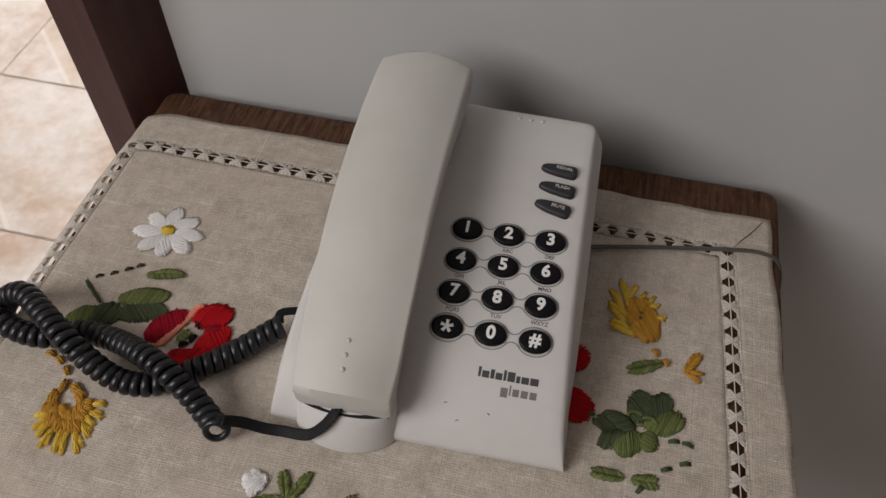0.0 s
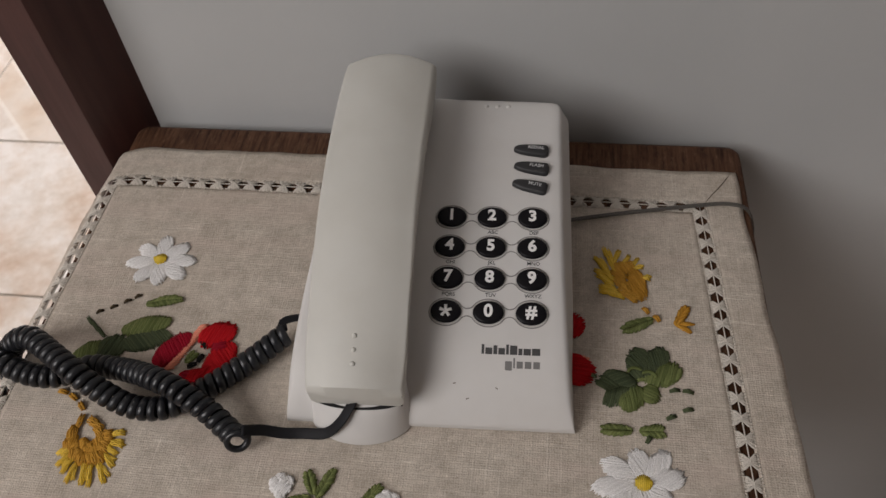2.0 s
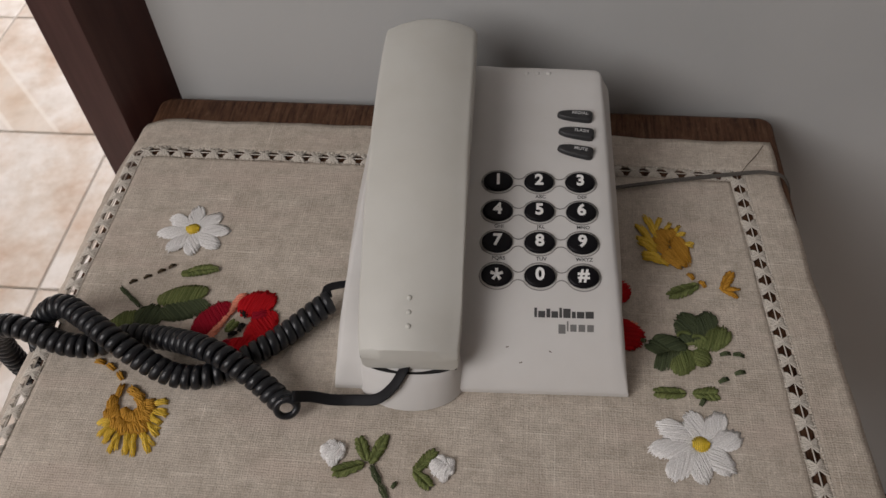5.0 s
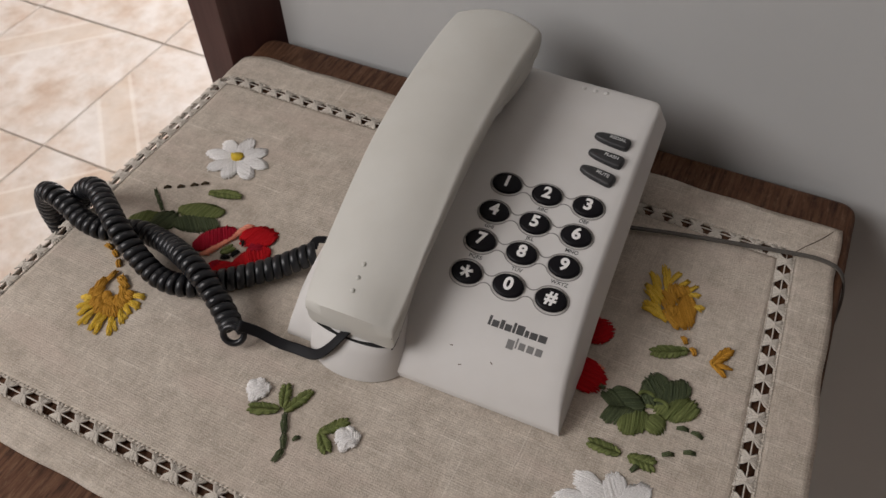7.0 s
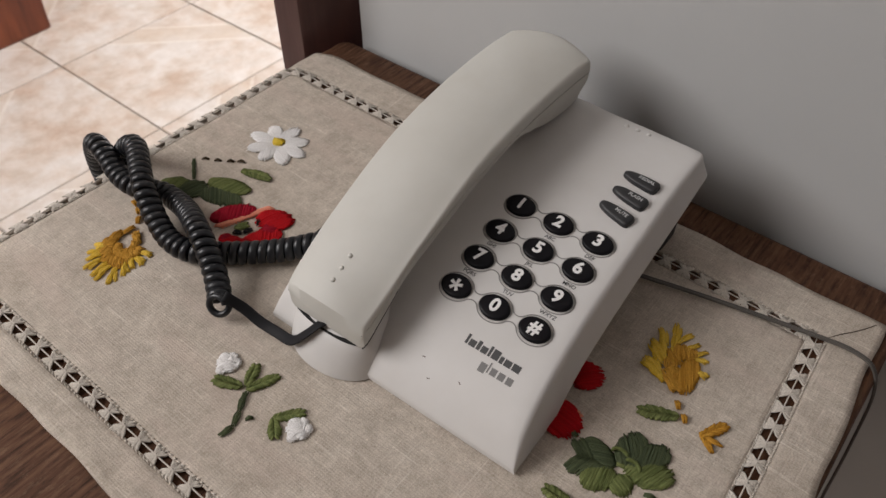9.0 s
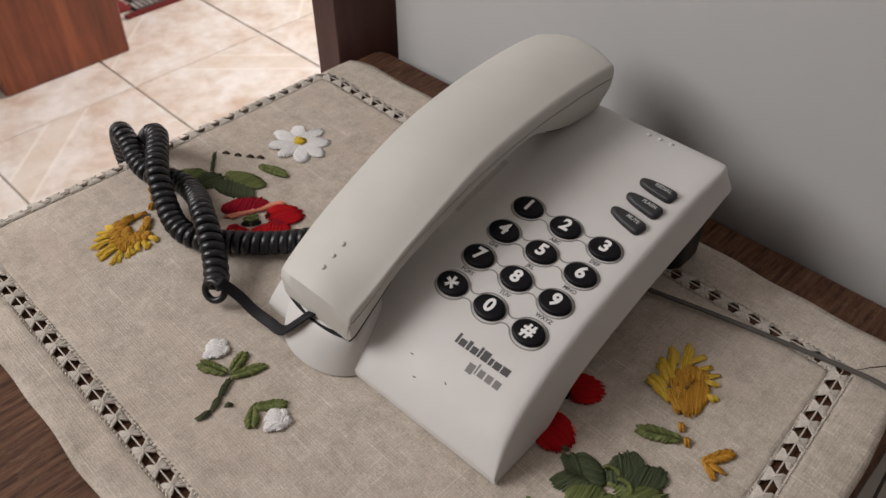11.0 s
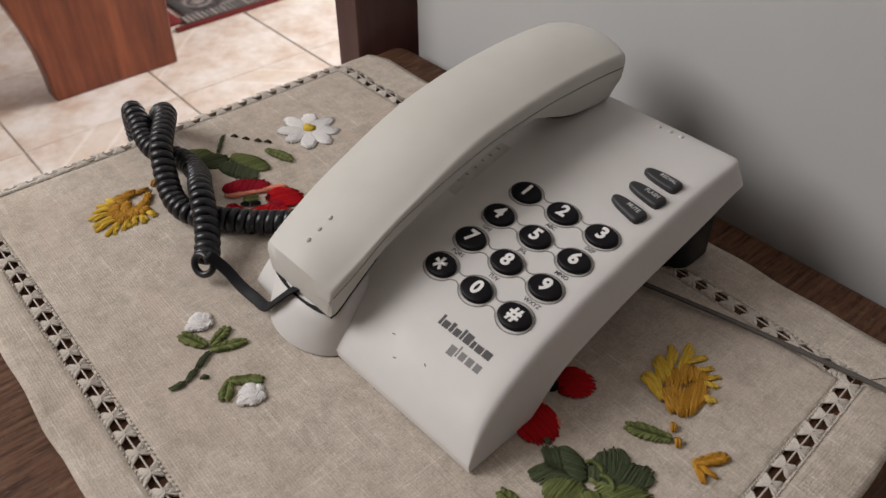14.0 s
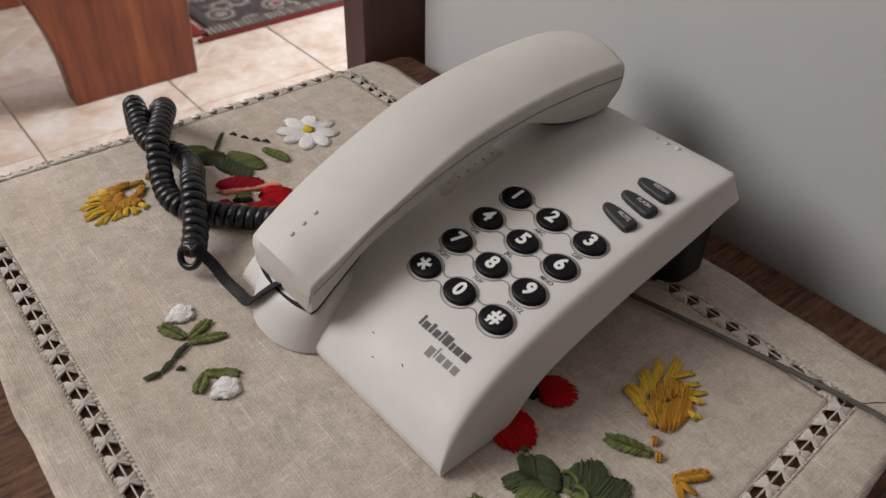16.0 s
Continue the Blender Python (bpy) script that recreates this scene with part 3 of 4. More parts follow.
def strand(parent, name, material, x0, y0, x1, y1, r=0.0012, label=""):
    """One thick plaited stitch."""
    bm = bmesh.new()
    a, b = Vector((x0, y0, LIE)), Vector((x1, y1, LIE))
    ax = (b - a).normalized()
    sd = Vector((-ax.y, ax.x, 0))
    n = max(3, round((b - a).length / 0.0030))
    for side in (-1.0, -0.5, 0.0, 0.5, 1.0):
        pts, ph, cut = [], random.uniform(0, 6), random.uniform(0.0, 0.08)
        for k in range(n + 1):
            f = cut + (1 - 2 * cut) * k / n
            o = sd * r * (0.78 * side + 0.22 * math.cos(2.2 * k + ph))
            pts.append(a.lerp(b, f) + o + Vector((0, 0, r * (0.15 + 0.55 * math.sin(math.pi * min(max(f, 0.05), 0.95)) * (1.15 - abs(side) * 0.5)))))
        tube(bm, pts, r * 0.30 * random.uniform(0.85, 1.2), 5, 0.45)
    return part(name, bm, material, parent, label)


def dash(parent, x, y, angle, length=0.0048, material=None, r=0.0009):
    bm = bmesh.new()
    d = Vector((math.cos(radians(angle)), math.sin(radians(angle)), 0)) * length / 2
    c = Vector((x, y, LIE))
    for k in (-1, 1):
        o = Vector((-d.y, d.x, 0)).normalized() * r * 0.5 * k
        tube(bm, [c - d + o, c + o + Vector((0, 0, 0.0012)), c + d + o], r * 0.8, 5)
    return part("stitch", bm, material or t_brown, parent)


def holder(name, material, x, y, r, label, n=9):
    """A little padded knot of threads at the heart of a motif."""
    bm = bmesh.new()
    for k in range(n):
        o = (k - (n - 1) / 2) / (n / 2)
        h = r * math.sqrt(max(0.05, 1 - o * o))
        tube(bm, [(x + o * r, y - h, LIE + 0.0006), (x + o * r, y, LIE + 0.0024), (x + o * r, y + h, LIE + 0.0006)], r / n * 1.5, 5)
    return part(name, bm, material, cloth, label)


def daisy(x, y, tips, label):
    heart = holder("daisy", t_yellow, x, y, 0.0042, label)
    for tx, ty, w in tips:
        d = Vector((tx - x, ty - y))
        b = d * (0.0034 / d.length)
        mx, my = (x + b.x * 0.6 + tx) / 2, (y + b.y * 0.6 + ty) / 2
        blob(heart, "petal", t_white, mx, my, (d.length - 0.002) / 2, w * 0.50, math.degrees(math.atan2(d.y, d.x)), 24, 0.0005, 0.0007)
    return heart


daisy(-0.2385, 0.2610, [(-0.2405, 0.2805, 0.0105), (-0.2235, 0.2745, 0.0110), (-0.2145, 0.2615, 0.0105), (-0.2190, 0.2475, 0.0110),
                        (-0.2345, 0.2410, 0.0105), (-0.2500, 0.2430, 0.0105), (-0.2605, 0.2560, 0.0105), (-0.2555, 0.2710, 0.0105)],
      "white embroidered daisy with a yellow heart")
daisy(0.0562, 0.1400, [(0.0530, 0.1585, 0.0115), (0.0695, 0.1585, 0.0110), (0.0775, 0.1460, 0.0125), (0.0712, 0.1260, 0.0125),
                       (0.0550, 0.1195, 0.0110), (0.0390, 0.1210, 0.0120), (0.0305, 0.1350, 0.0115), (0.0355, 0.1505, 0.0125)],
      "large white embroidered daisy with a yellow heart")

# leaf spray beside the first poppy
spray = blob(cloth, "leaf_spray", t_green, -0.2305, 0.2115, 0.0150, 0.0072, 20, 60, 0.0006, 0.0012, "two-tone green embroidered leaf spray")
blob(spray, "leaf", t_dark, -0.2275, 0.2020, 0.0155, 0.0078, 14, -55)
blob(spray, "leaf", t_dark, -0.2465, 0.1950, 0.0105, 0.0085, 58, 20)
blob(spray, "leaf", t_green, -0.2590, 0.1915, 0.0100, 0.0068, 42, 60)
strand(spray, "stem", t_dark, -0.2700, 0.2155, -0.2520, 0.2015, 0.0012)
strand(spray, "stem", t_dark, -0.2180, 0.2070, -0.2120, 0.2055, 0.0011)
for x, y in ((-0.2630, 0.2195), (-0.2555, 0.2235), (-0.2485, 0.2282), (-0.2430, 0.2322)):
    dash(spray, x, y, 32)
satin(spray, "leaf", t_green, -0.2360, 0.2265, -0.2125, 0.2320, 0.0080, 55, 0, 0.0014, 0.0008, 0.15)


def poppy(petals, label):
    first = None
    for cx, cy, rx, ry, angle, slant, material in petals:
        ob = blob(first or cloth, "petal" if first else "poppy", material, cx, cy, rx, ry, angle, slant, 0.0006, 0.0013, "" if first else label)
        first = first or ob
    return first


flower = poppy([(-0.2092, 0.1970, 0.0140, 0.0082, 58, 70, t_crimson), (-0.1855, 0.2088, 0.0118, 0.0090, 35, 40, t_red), (-0.1795, 0.1922, 0.0134, 0.0086, 72, 60, t_red),
                (-0.1890, 0.1805, 0.0112, 0.0056, 6, 70, t_red), (-0.1960, 0.1805, 0.0040, 0.0034, -25, 10, t_crimson), (-0.1828, 0.1835, 0.0072, 0.0056, 40, 30, t_red), (-0.1815, 0.2010, 0.0058, 0.0048, 0, 30, t_crimson)], "red embroidered poppy with a salmon band")
for k in range(16):
    f = k / 15
    strand(flower, "band_stitch", t_pink, -0.1955 - 0.0115 * f - 0.0032, 0.2120 - 0.0290 * f, -0.1955 - 0.0115 * f + 0.0030, 0.2150 - 0.0290 * f, 0.00135)
satin(flower, "seed_head", t_green, -0.1990, 0.1885, -0.1940, 0.1970, 0.0066, 50)
for x0, y0, x1, y1 in ((-0.1938, 0.2050, -0.1892, 0.1990), (-0.1900, 0.1955, -0.1918, 0.1892), (-0.1918, 0.1890, -0.1972, 0.1862)):
    strand(flower, "stamen", t_black, x0, y0, x1, y1, 0.0015)

# ear of wheat, ochre inside and yellow outside
ear_left = strand(cloth, "wheat_ear", t_orange, -0.2455, 0.1530, -0.2465, 0.1435, 0.0016, "ochre and yellow embroidered wheat ear")
for x0, y0, x1, y1 in ((-0.2480, 0.1465, -0.2475, 0.1360), (-0.2460, 0.1420, -0.2455, 0.1310), (-0.2482, 0.1385, -0.2470, 0.1300), (-0.2435, 0.1345, -0.2415, 0.1255), (-0.2420, 0.1505, -0.2360, 0.1475),
                       (-0.2395, 0.1485, -0.2320, 0.1450), (-0.2360, 0.1460, -0.2295, 0.1400), (-0.2330, 0.1435, -0.2280, 0.1350), (-0.2300, 0.1390, -0.2285, 0.1315), (-0.2345, 0.1380, -0.2325, 0.1300)):
    strand(ear_left, "ochre_stitch", t_orange, x0, y0, x1, y1, 0.00210)
    strand(ear_left, "ochre_stitch", t_orange, x0 + 0.0016, y0 - 0.0012, x1 + 0.0014, y1 - 0.0004, 0.00170)


def fan(ear, ax, ay, tips, start):
    """Long yellow awns round the open heart of an ear, with ochre stitches at their feet."""
    for i, (tx, ty) in enumerate(tips):
        base, far = math.atan2(ty - ay, tx - ax), math.hypot(tx - ax, ty - ay)
        for d0, d1, turn, material, name, r in ((0.10, 0.40, 6, t_orange, "ochre_stitch", 0.00160), (0.30, 0.66, 14, t_orange, "ochre_stitch", 0.00190), (start - 0.06, 1.04, -4, t_gold, "yellow_stitch", 0.00150), (start + 0.04, 0.96, 18, t_gold, "yellow_stitch", 0.00120)):
            if (r < 0.0013 and i % 3 == 2) or (d0 < 0.2 and i < 3):
                continue
            w = base + radians(turn + random.uniform(-5, 5))
            x0, y0 = ax + math.cos(base) * far * d0, ay + math.sin(base) * far * d0
            strand(ear, name, material, x0, y0, x0 + math.cos(w) * far * (d1 - d0), y0 + math.sin(w) * far * (d1 - d0), r)


fan(ear_left, -0.2365, 0.1405, ((-0.2178, 0.1440), (-0.2158, 0.1372), (-0.2178, 0.1325), (-0.2178, 0.1250), (-0.2188, 0.1158), (-0.2250, 0.1138), (-0.2312, 0.1138), (-0.2392, 0.1140),
                                (-0.2442, 0.1188), (-0.2482, 0.1220), (-0.2502, 0.1280)), 0.58)
for x, y, a in ((-0.2630, 0.1650, -8), (-0.2560, 0.1625, -30), (-0.2490, 0.1575, -48)):
    dash(ear_left, x, y, a, 0.0062, t_orange, 0.0013)

ear_right = blob(cloth, "wheat_ear", t_orange, 0.0580, 0.2630, 0.0125, 0.0052, 104, 14, 0.0006, 0.0010, "golden embroidered wheat ear with ochre heart")
for x0, y0, x1, y1 in ((0.0582, 0.2500, 0.0520, 0.2535), (0.0560, 0.2515, 0.0490, 0.2560), (0.0520, 0.2540, 0.0465, 0.2590), (0.0525, 0.2570, 0.0480, 0.2630), (0.0490, 0.2600, 0.0440, 0.2665),
                       (0.0500, 0.2640, 0.0425, 0.2720), (0.0490, 0.2690, 0.0440, 0.2780), (0.0525, 0.2690, 0.0470, 0.2790), (0.0545, 0.2720, 0.0500, 0.2790)):
    strand(ear_right, "ochre_stitch", t_orange, x0, y0, x1, y1, 0.00210)
    strand(ear_right, "ochre_stitch", t_orange, x0 + 0.0022, y0 + 0.0016, x1 + 0.0026, y1 + 0.0006, 0.00160)
for x0, y0, x1, y1, r in ((0.0465, 0.2535, 0.0350, 0.2568, 0.0016), (0.0440, 0.2570, 0.0348, 0.2602, 0.0015), (0.0410, 0.2625, 0.0335, 0.2690, 0.0015), (0.0425, 0.2655, 0.0322, 0.2722, 0.0015), (0.0400, 0.2710, 0.0328, 0.2820, 0.0014),
                          (0.0440, 0.2745, 0.0380, 0.2900, 0.0014), (0.0450, 0.2790, 0.0480, 0.2882, 0.0012), (0.0485, 0.2735, 0.0542, 0.2850, 0.0011), (0.0550, 0.2760, 0.0592, 0.2822, 0.0011), (0.0570, 0.2745, 0.0622, 0.2752, 0.0011),
                          (0.0612, 0.2672, 0.0662, 0.2668, 0.0014)):
    strand(ear_right, "yellow_stitch", t_gold, x0 * 1.42 - x1 * 0.42, y0 * 1.42 - y1 * 0.42, x1, y1, r * 1.15)
    strand(ear_right, "yellow_stitch", t_gold, x0 + 0.0012, y0 + 0.0018, x1 * 0.8 + x0 * 0.2 + 0.0016, y1 * 0.8 + y0 * 0.2 + 0.0016, r * 0.75)
dash(ear_right, 0.0620, 0.2440, -50, 0.005, t_orange, 0.0012)
dash(ear_right, 0.0680, 0.2390, -50, 0.005, t_orange, 0.0012)
satin(cloth, "embroidered_leaf", t_green, 0.0660, 0.2385, 0.0465, 0.2285, 0.0085, 50, 0, 0.0014, 0.0008, 0.0, "small moss green embroidered leaf")
bud = satin(cloth, "embroidered_bud", t_orange, 0.0780, 0.2345, 0.0860, 0.2490, 0.0060, 30, 0, 0.0014, 0.0010, 0.0, "small ochre embroidered bud")
satin(bud, "petal", t_orange, 0.0770, 0.2365, 0.0860, 0.2340, 0.0080, 30)

poppy([(0.0180, 0.2305, 0.0100, 0.0088, 30, 20, t_red), (0.0220, 0.2020, 0.0118, 0.0098, -20, 15, t_red), (0.0120, 0.2225, 0.0045, 0.0032, -40, 0, t_black)],
      "red embroidered poppy half under the telephone")
half_poppy = [o for o in cloth.children if o.name.startswith("poppy")][-1]
for k in range(9):
    x = 0.0115 + 0.0021 * k
    strand(half_poppy, "band_stitch", t_pink, x, 0.2110 - 0.0004 * k + random.uniform(-4, 4) * 1e-4, x + 0.0012, 0.2140 - 0.0004 * k + random.uniform(-8, 4) * 1e-4, 0.0009)

bigleaf = satin(cloth, "vine_leaf", t_dark, 0.0550, 0.1965, 0.0330, 0.1880, 0.0200, 55, 0, 0.0017, 0.0009, 0.0, "broad green embroidered vine leaf")
blob(bigleaf, "lobe", t_dark, 0.0465, 0.1980, 0.0097, 0.0053, 168, 38, 0.0006, 0.0015)
blob(bigleaf, "lobe", t_green, 0.0525, 0.1870, 0.0092, 0.0066, -119, 38, 0.0006, 0.0015)
blob(bigleaf, "lobe", t_dark, 0.0565, 0.2085, 0.0105, 0.0070, 93, 38, 0.0006, 0.0015)
blob(bigleaf, "lobe", t_dark, 0.0645, 0.2090, 0.0123, 0.0075, 63, 38, 0.0006, 0.0015)
blob(bigleaf, "lobe", t_green, 0.0695, 0.2025, 0.0115, 0.0075, 34, 38, 0.0006, 0.0015)
blob(bigleaf, "lobe", t_green, 0.0620, 0.1900, 0.0058, 0.0057, -59, 38, 0.0006, 0.0015)
for cx, cy, turn in ((0.0545, 0.2010, 40), (0.0615, 0.1990, 10)):
    bm = bmesh.new()
    tube(bm, [(cx + 0.0042 * math.cos(radians(turn + 20 * k)), cy + 0.0036 * math.sin(radians(turn + 20 * k)), LIE + 0.0016 + 0.0002 * k) for k in range(8)], 0.0010, 6)
    part("curled_tip", bm, t_green, bigleaf)
strand(bigleaf, "vein", t_green, 0.0545, 0.1975, 0.0600, 0.1995, 0.0012)
strand(bigleaf, "stem", t_dark, 0.0340, 0.1985, 0.0290, 0.1995, 0.0012)
for x, y, a in ((0.0750, 0.1932, 10), (0.0820, 0.1930, -10), (0.0812, 0.1822, 15), (0.0722, 0.1772, 25)):
    dash(bigleaf, x, y, a, 0.0058, t_dark, 0.0011)
satin(cloth, "embroidered_leaf", t_green, 0.0520, 0.1680, 0.0340, 0.1675, 0.0075, 50, 0, 0.0014, 0.0008, 0.0, "small moss green embroidered leaf")
leaf2 = satin(cloth, "embroidered_leaf", t_green, 0.0550, 0.1680, 0.0700, 0.1690, 0.0090, 50, 0, 0.0014, 0.0008, 0.0, "small moss green embroidered leaf")
dash(leaf2, 0.0600, 0.1640, 60, 0.0055, t_dark, 0.0011)


def bud_knot(x, y, r, label):
    ob = blob(cloth, "white_bud", t_white, x, y, r * 0.95, r * 0.70, 20, 35, 0.0006, 0.0013, label)
    for dx, dy, a in ((-0.55, 0.35, 40), (0.45, 0.40, 110), (0.10, -0.50, 80), (-0.15, 0.62, 150)):
        blob(ob, "petal", t_white, x + dx * r, y + dy * r, r * 0.62, r * 0.42, a, 10, 0.0006, 0.0012)
    return ob


k1 = bud_knot(-0.1255, 0.1220, 0.0066, "white embroidered bud on a green stem")
for x0, y0, x1, y1, w in ((-0.1090, 0.1180, -0.1255, 0.1115, 0.0078), (-0.1080, 0.1190, -0.1145, 0.1325, 0.0070), (-0.1065, 0.1175, -0.0995, 0.1350, 0.0068)):
    satin(k1, "leaf", t_green, x0, y0, x1, y1, w, 45)
for x0, y0, x1, y1 in ((-0.1060, 0.1175, -0.1000, 0.1075), (-0.1000, 0.1080, -0.0955, 0.1000), (-0.0955, 0.1005, -0.0965, 0.0925)):
    strand(k1, "stem", t_dark, x0, y0, x1, y1, 0.0015)
dash(k1, -0.0930, 0.1080, 55, 0.0038, t_dark)
k2 = bud_knot(-0.0700, 0.1180, 0.0064, "white embroidered bud with two leaves")
satin(k2, "leaf", t_green, -0.0845, 0.1150, -0.0735, 0.1280, 0.0070, 45)
satin(k2, "leaf", t_green, -0.0845, 0.1160, -0.0745, 0.1075, 0.0070, 45)

# ---- telephone ----
PHONE = pose(0.0210, 0.1650, TOP + 0.0003, 0, 0, 2.0)
phone = empty("telephone", PHONE, "off-white corded desk telephone with large black keys", "telephone")
MM = 0.001
top_z = spline([0, 4, 9, 15, 24.6, 33, 46, 63, 84, 103, 124, 149, 172, 187], [3.2, 9.5, 15.5, 20.8, 26.6, 30.6, 35.2, 39.8, 44.2, 47.8, 51.6, 55.6, 57.6, 58.0])
low_z = spline([0, 20, 35, 40, 45, 51, 58, 67, 84, 109, 140, 160, 175, 187], [0, 0, 0.4, 4, 9, 14.5, 18.6, 21.8, 26.6, 32.4, 37.6, 41.4, 45, 47])


def surf(x, y):
    """Height of the base's upper face: the plate dips a little towards the handset's bed."""
    k = max(0.0, min(1.0, (-70 - x) / 22.0))
    hump = 0.0
    if y > 120 and x < -66:
        hump = 1.2 * max(0.0, min(1.0, (y - 120) / 40.0)) * max(0.0, min(1.0, (-66 - x) / 14))
    return top_z(y) - 2.2 * k * k * (3 - 2 * k) * max(0.0, min(1.0, (130 - y) / 40.0)) * min(1.0, max(0, y - 20) / 30) + hump


def base_ring(y):
    z0 = low_z(y)
    right, left = 1.0 - 2.4 * y / 187.0, -152.0 + 11.0 * (y / 187.0) ** 2.2
    full = top_z(y)
    inset = 4.6 * min(1.0, max(0.0, full - 2) / 40)
    rr = min(4.4, max(0.8, (full - z0) * 0.26))
    bow = 3.0 * max(0.0, (y - 150) / 37.0) ** 2
    pts = [(right, z0)]
    xr, xl = right - inset, left + inset * 0.6 + 6.0 * (y / 187.0) ** 2.2
    for a in (0, 20, 40, 60, 80):
        pts.append((xr - rr * (1 - math.cos(radians(a))), surf(xr, y) - rr + rr * math.sin(radians(a))))
    for k in range(1, 30):
        x = (xr - rr) + ((xl + rr) - (xr - rr)) * k / 30
        pts.append((x, surf(x, y)))
    for a in (80, 60, 40, 20, 0):
        pts.append((xl + rr * (1 - math.cos(radians(a))), surf(xl, y) - rr + rr * math.sin(radians(a))))
    pts.append((left, z0))
    for k in range(1, 6):
        pts.append((left + (right - left) * k / 6, z0 + (2.0 if y > 45 else 0.0)))
    return [(x * MM, (y + bow * (1 - ((x + 76) / 76) ** 2) - 1.4 * max(0.0, 1 - y / 60.0)) * MM, z * MM) for x, z in pts]


bm = bmesh.new()
rings = [base_ring(y) for y in [0, 1.2, 3, 5, 7, 9, 12, 15, 19, 24, 29, 34, 38, 41, 44, 47, 51, 56, 62, 70, 80, 90, 100, 110, 120, 130, 140, 150, 160, 168, 174, 179, 183]]
for y, drop, cut in ((185.6, 0.1, 0.2), (187.8, 0.3, 0.8), (189.6, 0.8, 1.9), (190.9, 1.7, 3.4), (191.6, 3.2, 5.2)):
    rings.append([(-0.076 + (px + 0.076) * (1 - cut / 76), py + (y - 183) * MM, pz - drop * MM * (1 if pz > 0.053 else 0)) for px, py, pz in base_ring(183)])
loft(bm, rings)
base = crease(part("base", bm, white_plastic, phone, "off-white wedge-shaped telephone base"), 48)

# toe of the handset's bed
bed_z = spline([-14, -6, 0, 10, 30, 45, 60], [21.6, 21.9, 22.6, 28.9, 41.0, 44.0, 40.0])
bm = bmesh.new()
rings = []
for f in (0.0, 0.15, 0.45, 0.75, 0.92, 1.0):
    w, front = 29.0 - 4.3 * f ** 0.8, -13.5 + 9.8 * f ** 1.6
    inset = 1.6 if f == 1.0 else 0
    ring = []
    for k in range(25):
        a = math.pi * k / 24
        x, y = -(w - inset) * math.cos(a), 8 + (front + inset - 8) * math.sin(a) ** 0.9
        ring.append((x, y))
    ring += [(w - inset - 2, 19), (w - inset - 10, 34), (12, 46), (-12, 46), (-(w - inset - 10), 34), (-(w - inset - 2), 19)]
    rings.append([((x - 111.5) * MM, y * MM, max(0.0, f * (bed_z(y) - 1.2) * (1.0 if y < 18 else 0.92 if y < 20 else 0.58 if y < 40 else 0.45)) * MM) for x, y in ring])
loft(bm, rings)
crease(part("handset_bed", bm, white_plastic, phone, "rounded bed that holds the handset's lower end"), 55)
# solid black strip in place of the shade inside the slot
bm = bmesh.new()
loft(bm, [[((x - 110.7) * MM, (-3.55 + 2.8 * (abs(x) / 24) ** 2 + d) * MM, (20.6 + 2.4 * (abs(x) / 21) ** 4 + e) * MM) for d, e in ((0.2, -0.5), (0.2, 0.1), (4.5, 0.6), (4.5, -1.4))] for x in range(-21, 22, 2)])
part("slot", bm, gap_shade, phone, "slot below the handset, its shade drawn as a black strip")

# rear stand
bm = bmesh.new()
rounded_slab(bm, -0.1430, -0.0090, 0.1600, 0.1895, 0.0, 0.0470, 0.008, 0.0015)
crease(part("rear_stand", bm, foot_black, phone, "black plastic rear stand"), 50)

# handset
edge_z = spline([-8, 0, 17, 33, 50, 67, 85, 103, 121, 140, 160, 182, 197], [30.7, 37.4, 47.8, 56.4, 64.0, 71.4, 77.9, 81.9, 84.6, 86.3, 87.1, 86.7, 85.0])
seam_z = spline([-8, 0, 14, 30, 45, 70, 95, 113, 132, 151, 172, 197], [27.5, 33.5, 42.5, 52.4, 59.0, 67.8, 74.2, 76.8, 78.8, 79.4, 79.4, 77.6])
under_z = spline([-8, 0, 10, 30, 45, 62, 85, 113, 126, 134, 144, 156, 168, 182, 188, 192, 197], [21.0, 22.2, 30.5, 45.0, 51.2, 57.6, 65.6, 72.0, 73.0, 70.0, 65.4, 61.8, 60.2, 59.8, 61.5, 70.0, 72.5])
crown = spline([-8, 0, 20, 60, 120, 197], [2.8, 5.2, 5.2, 4.6, 4.2, 4.0])
half_w = spline([-8, 0, 40, 120, 170, 197], [23.2, 24.6, 25.9, 27.0, 27.2, 27.0])


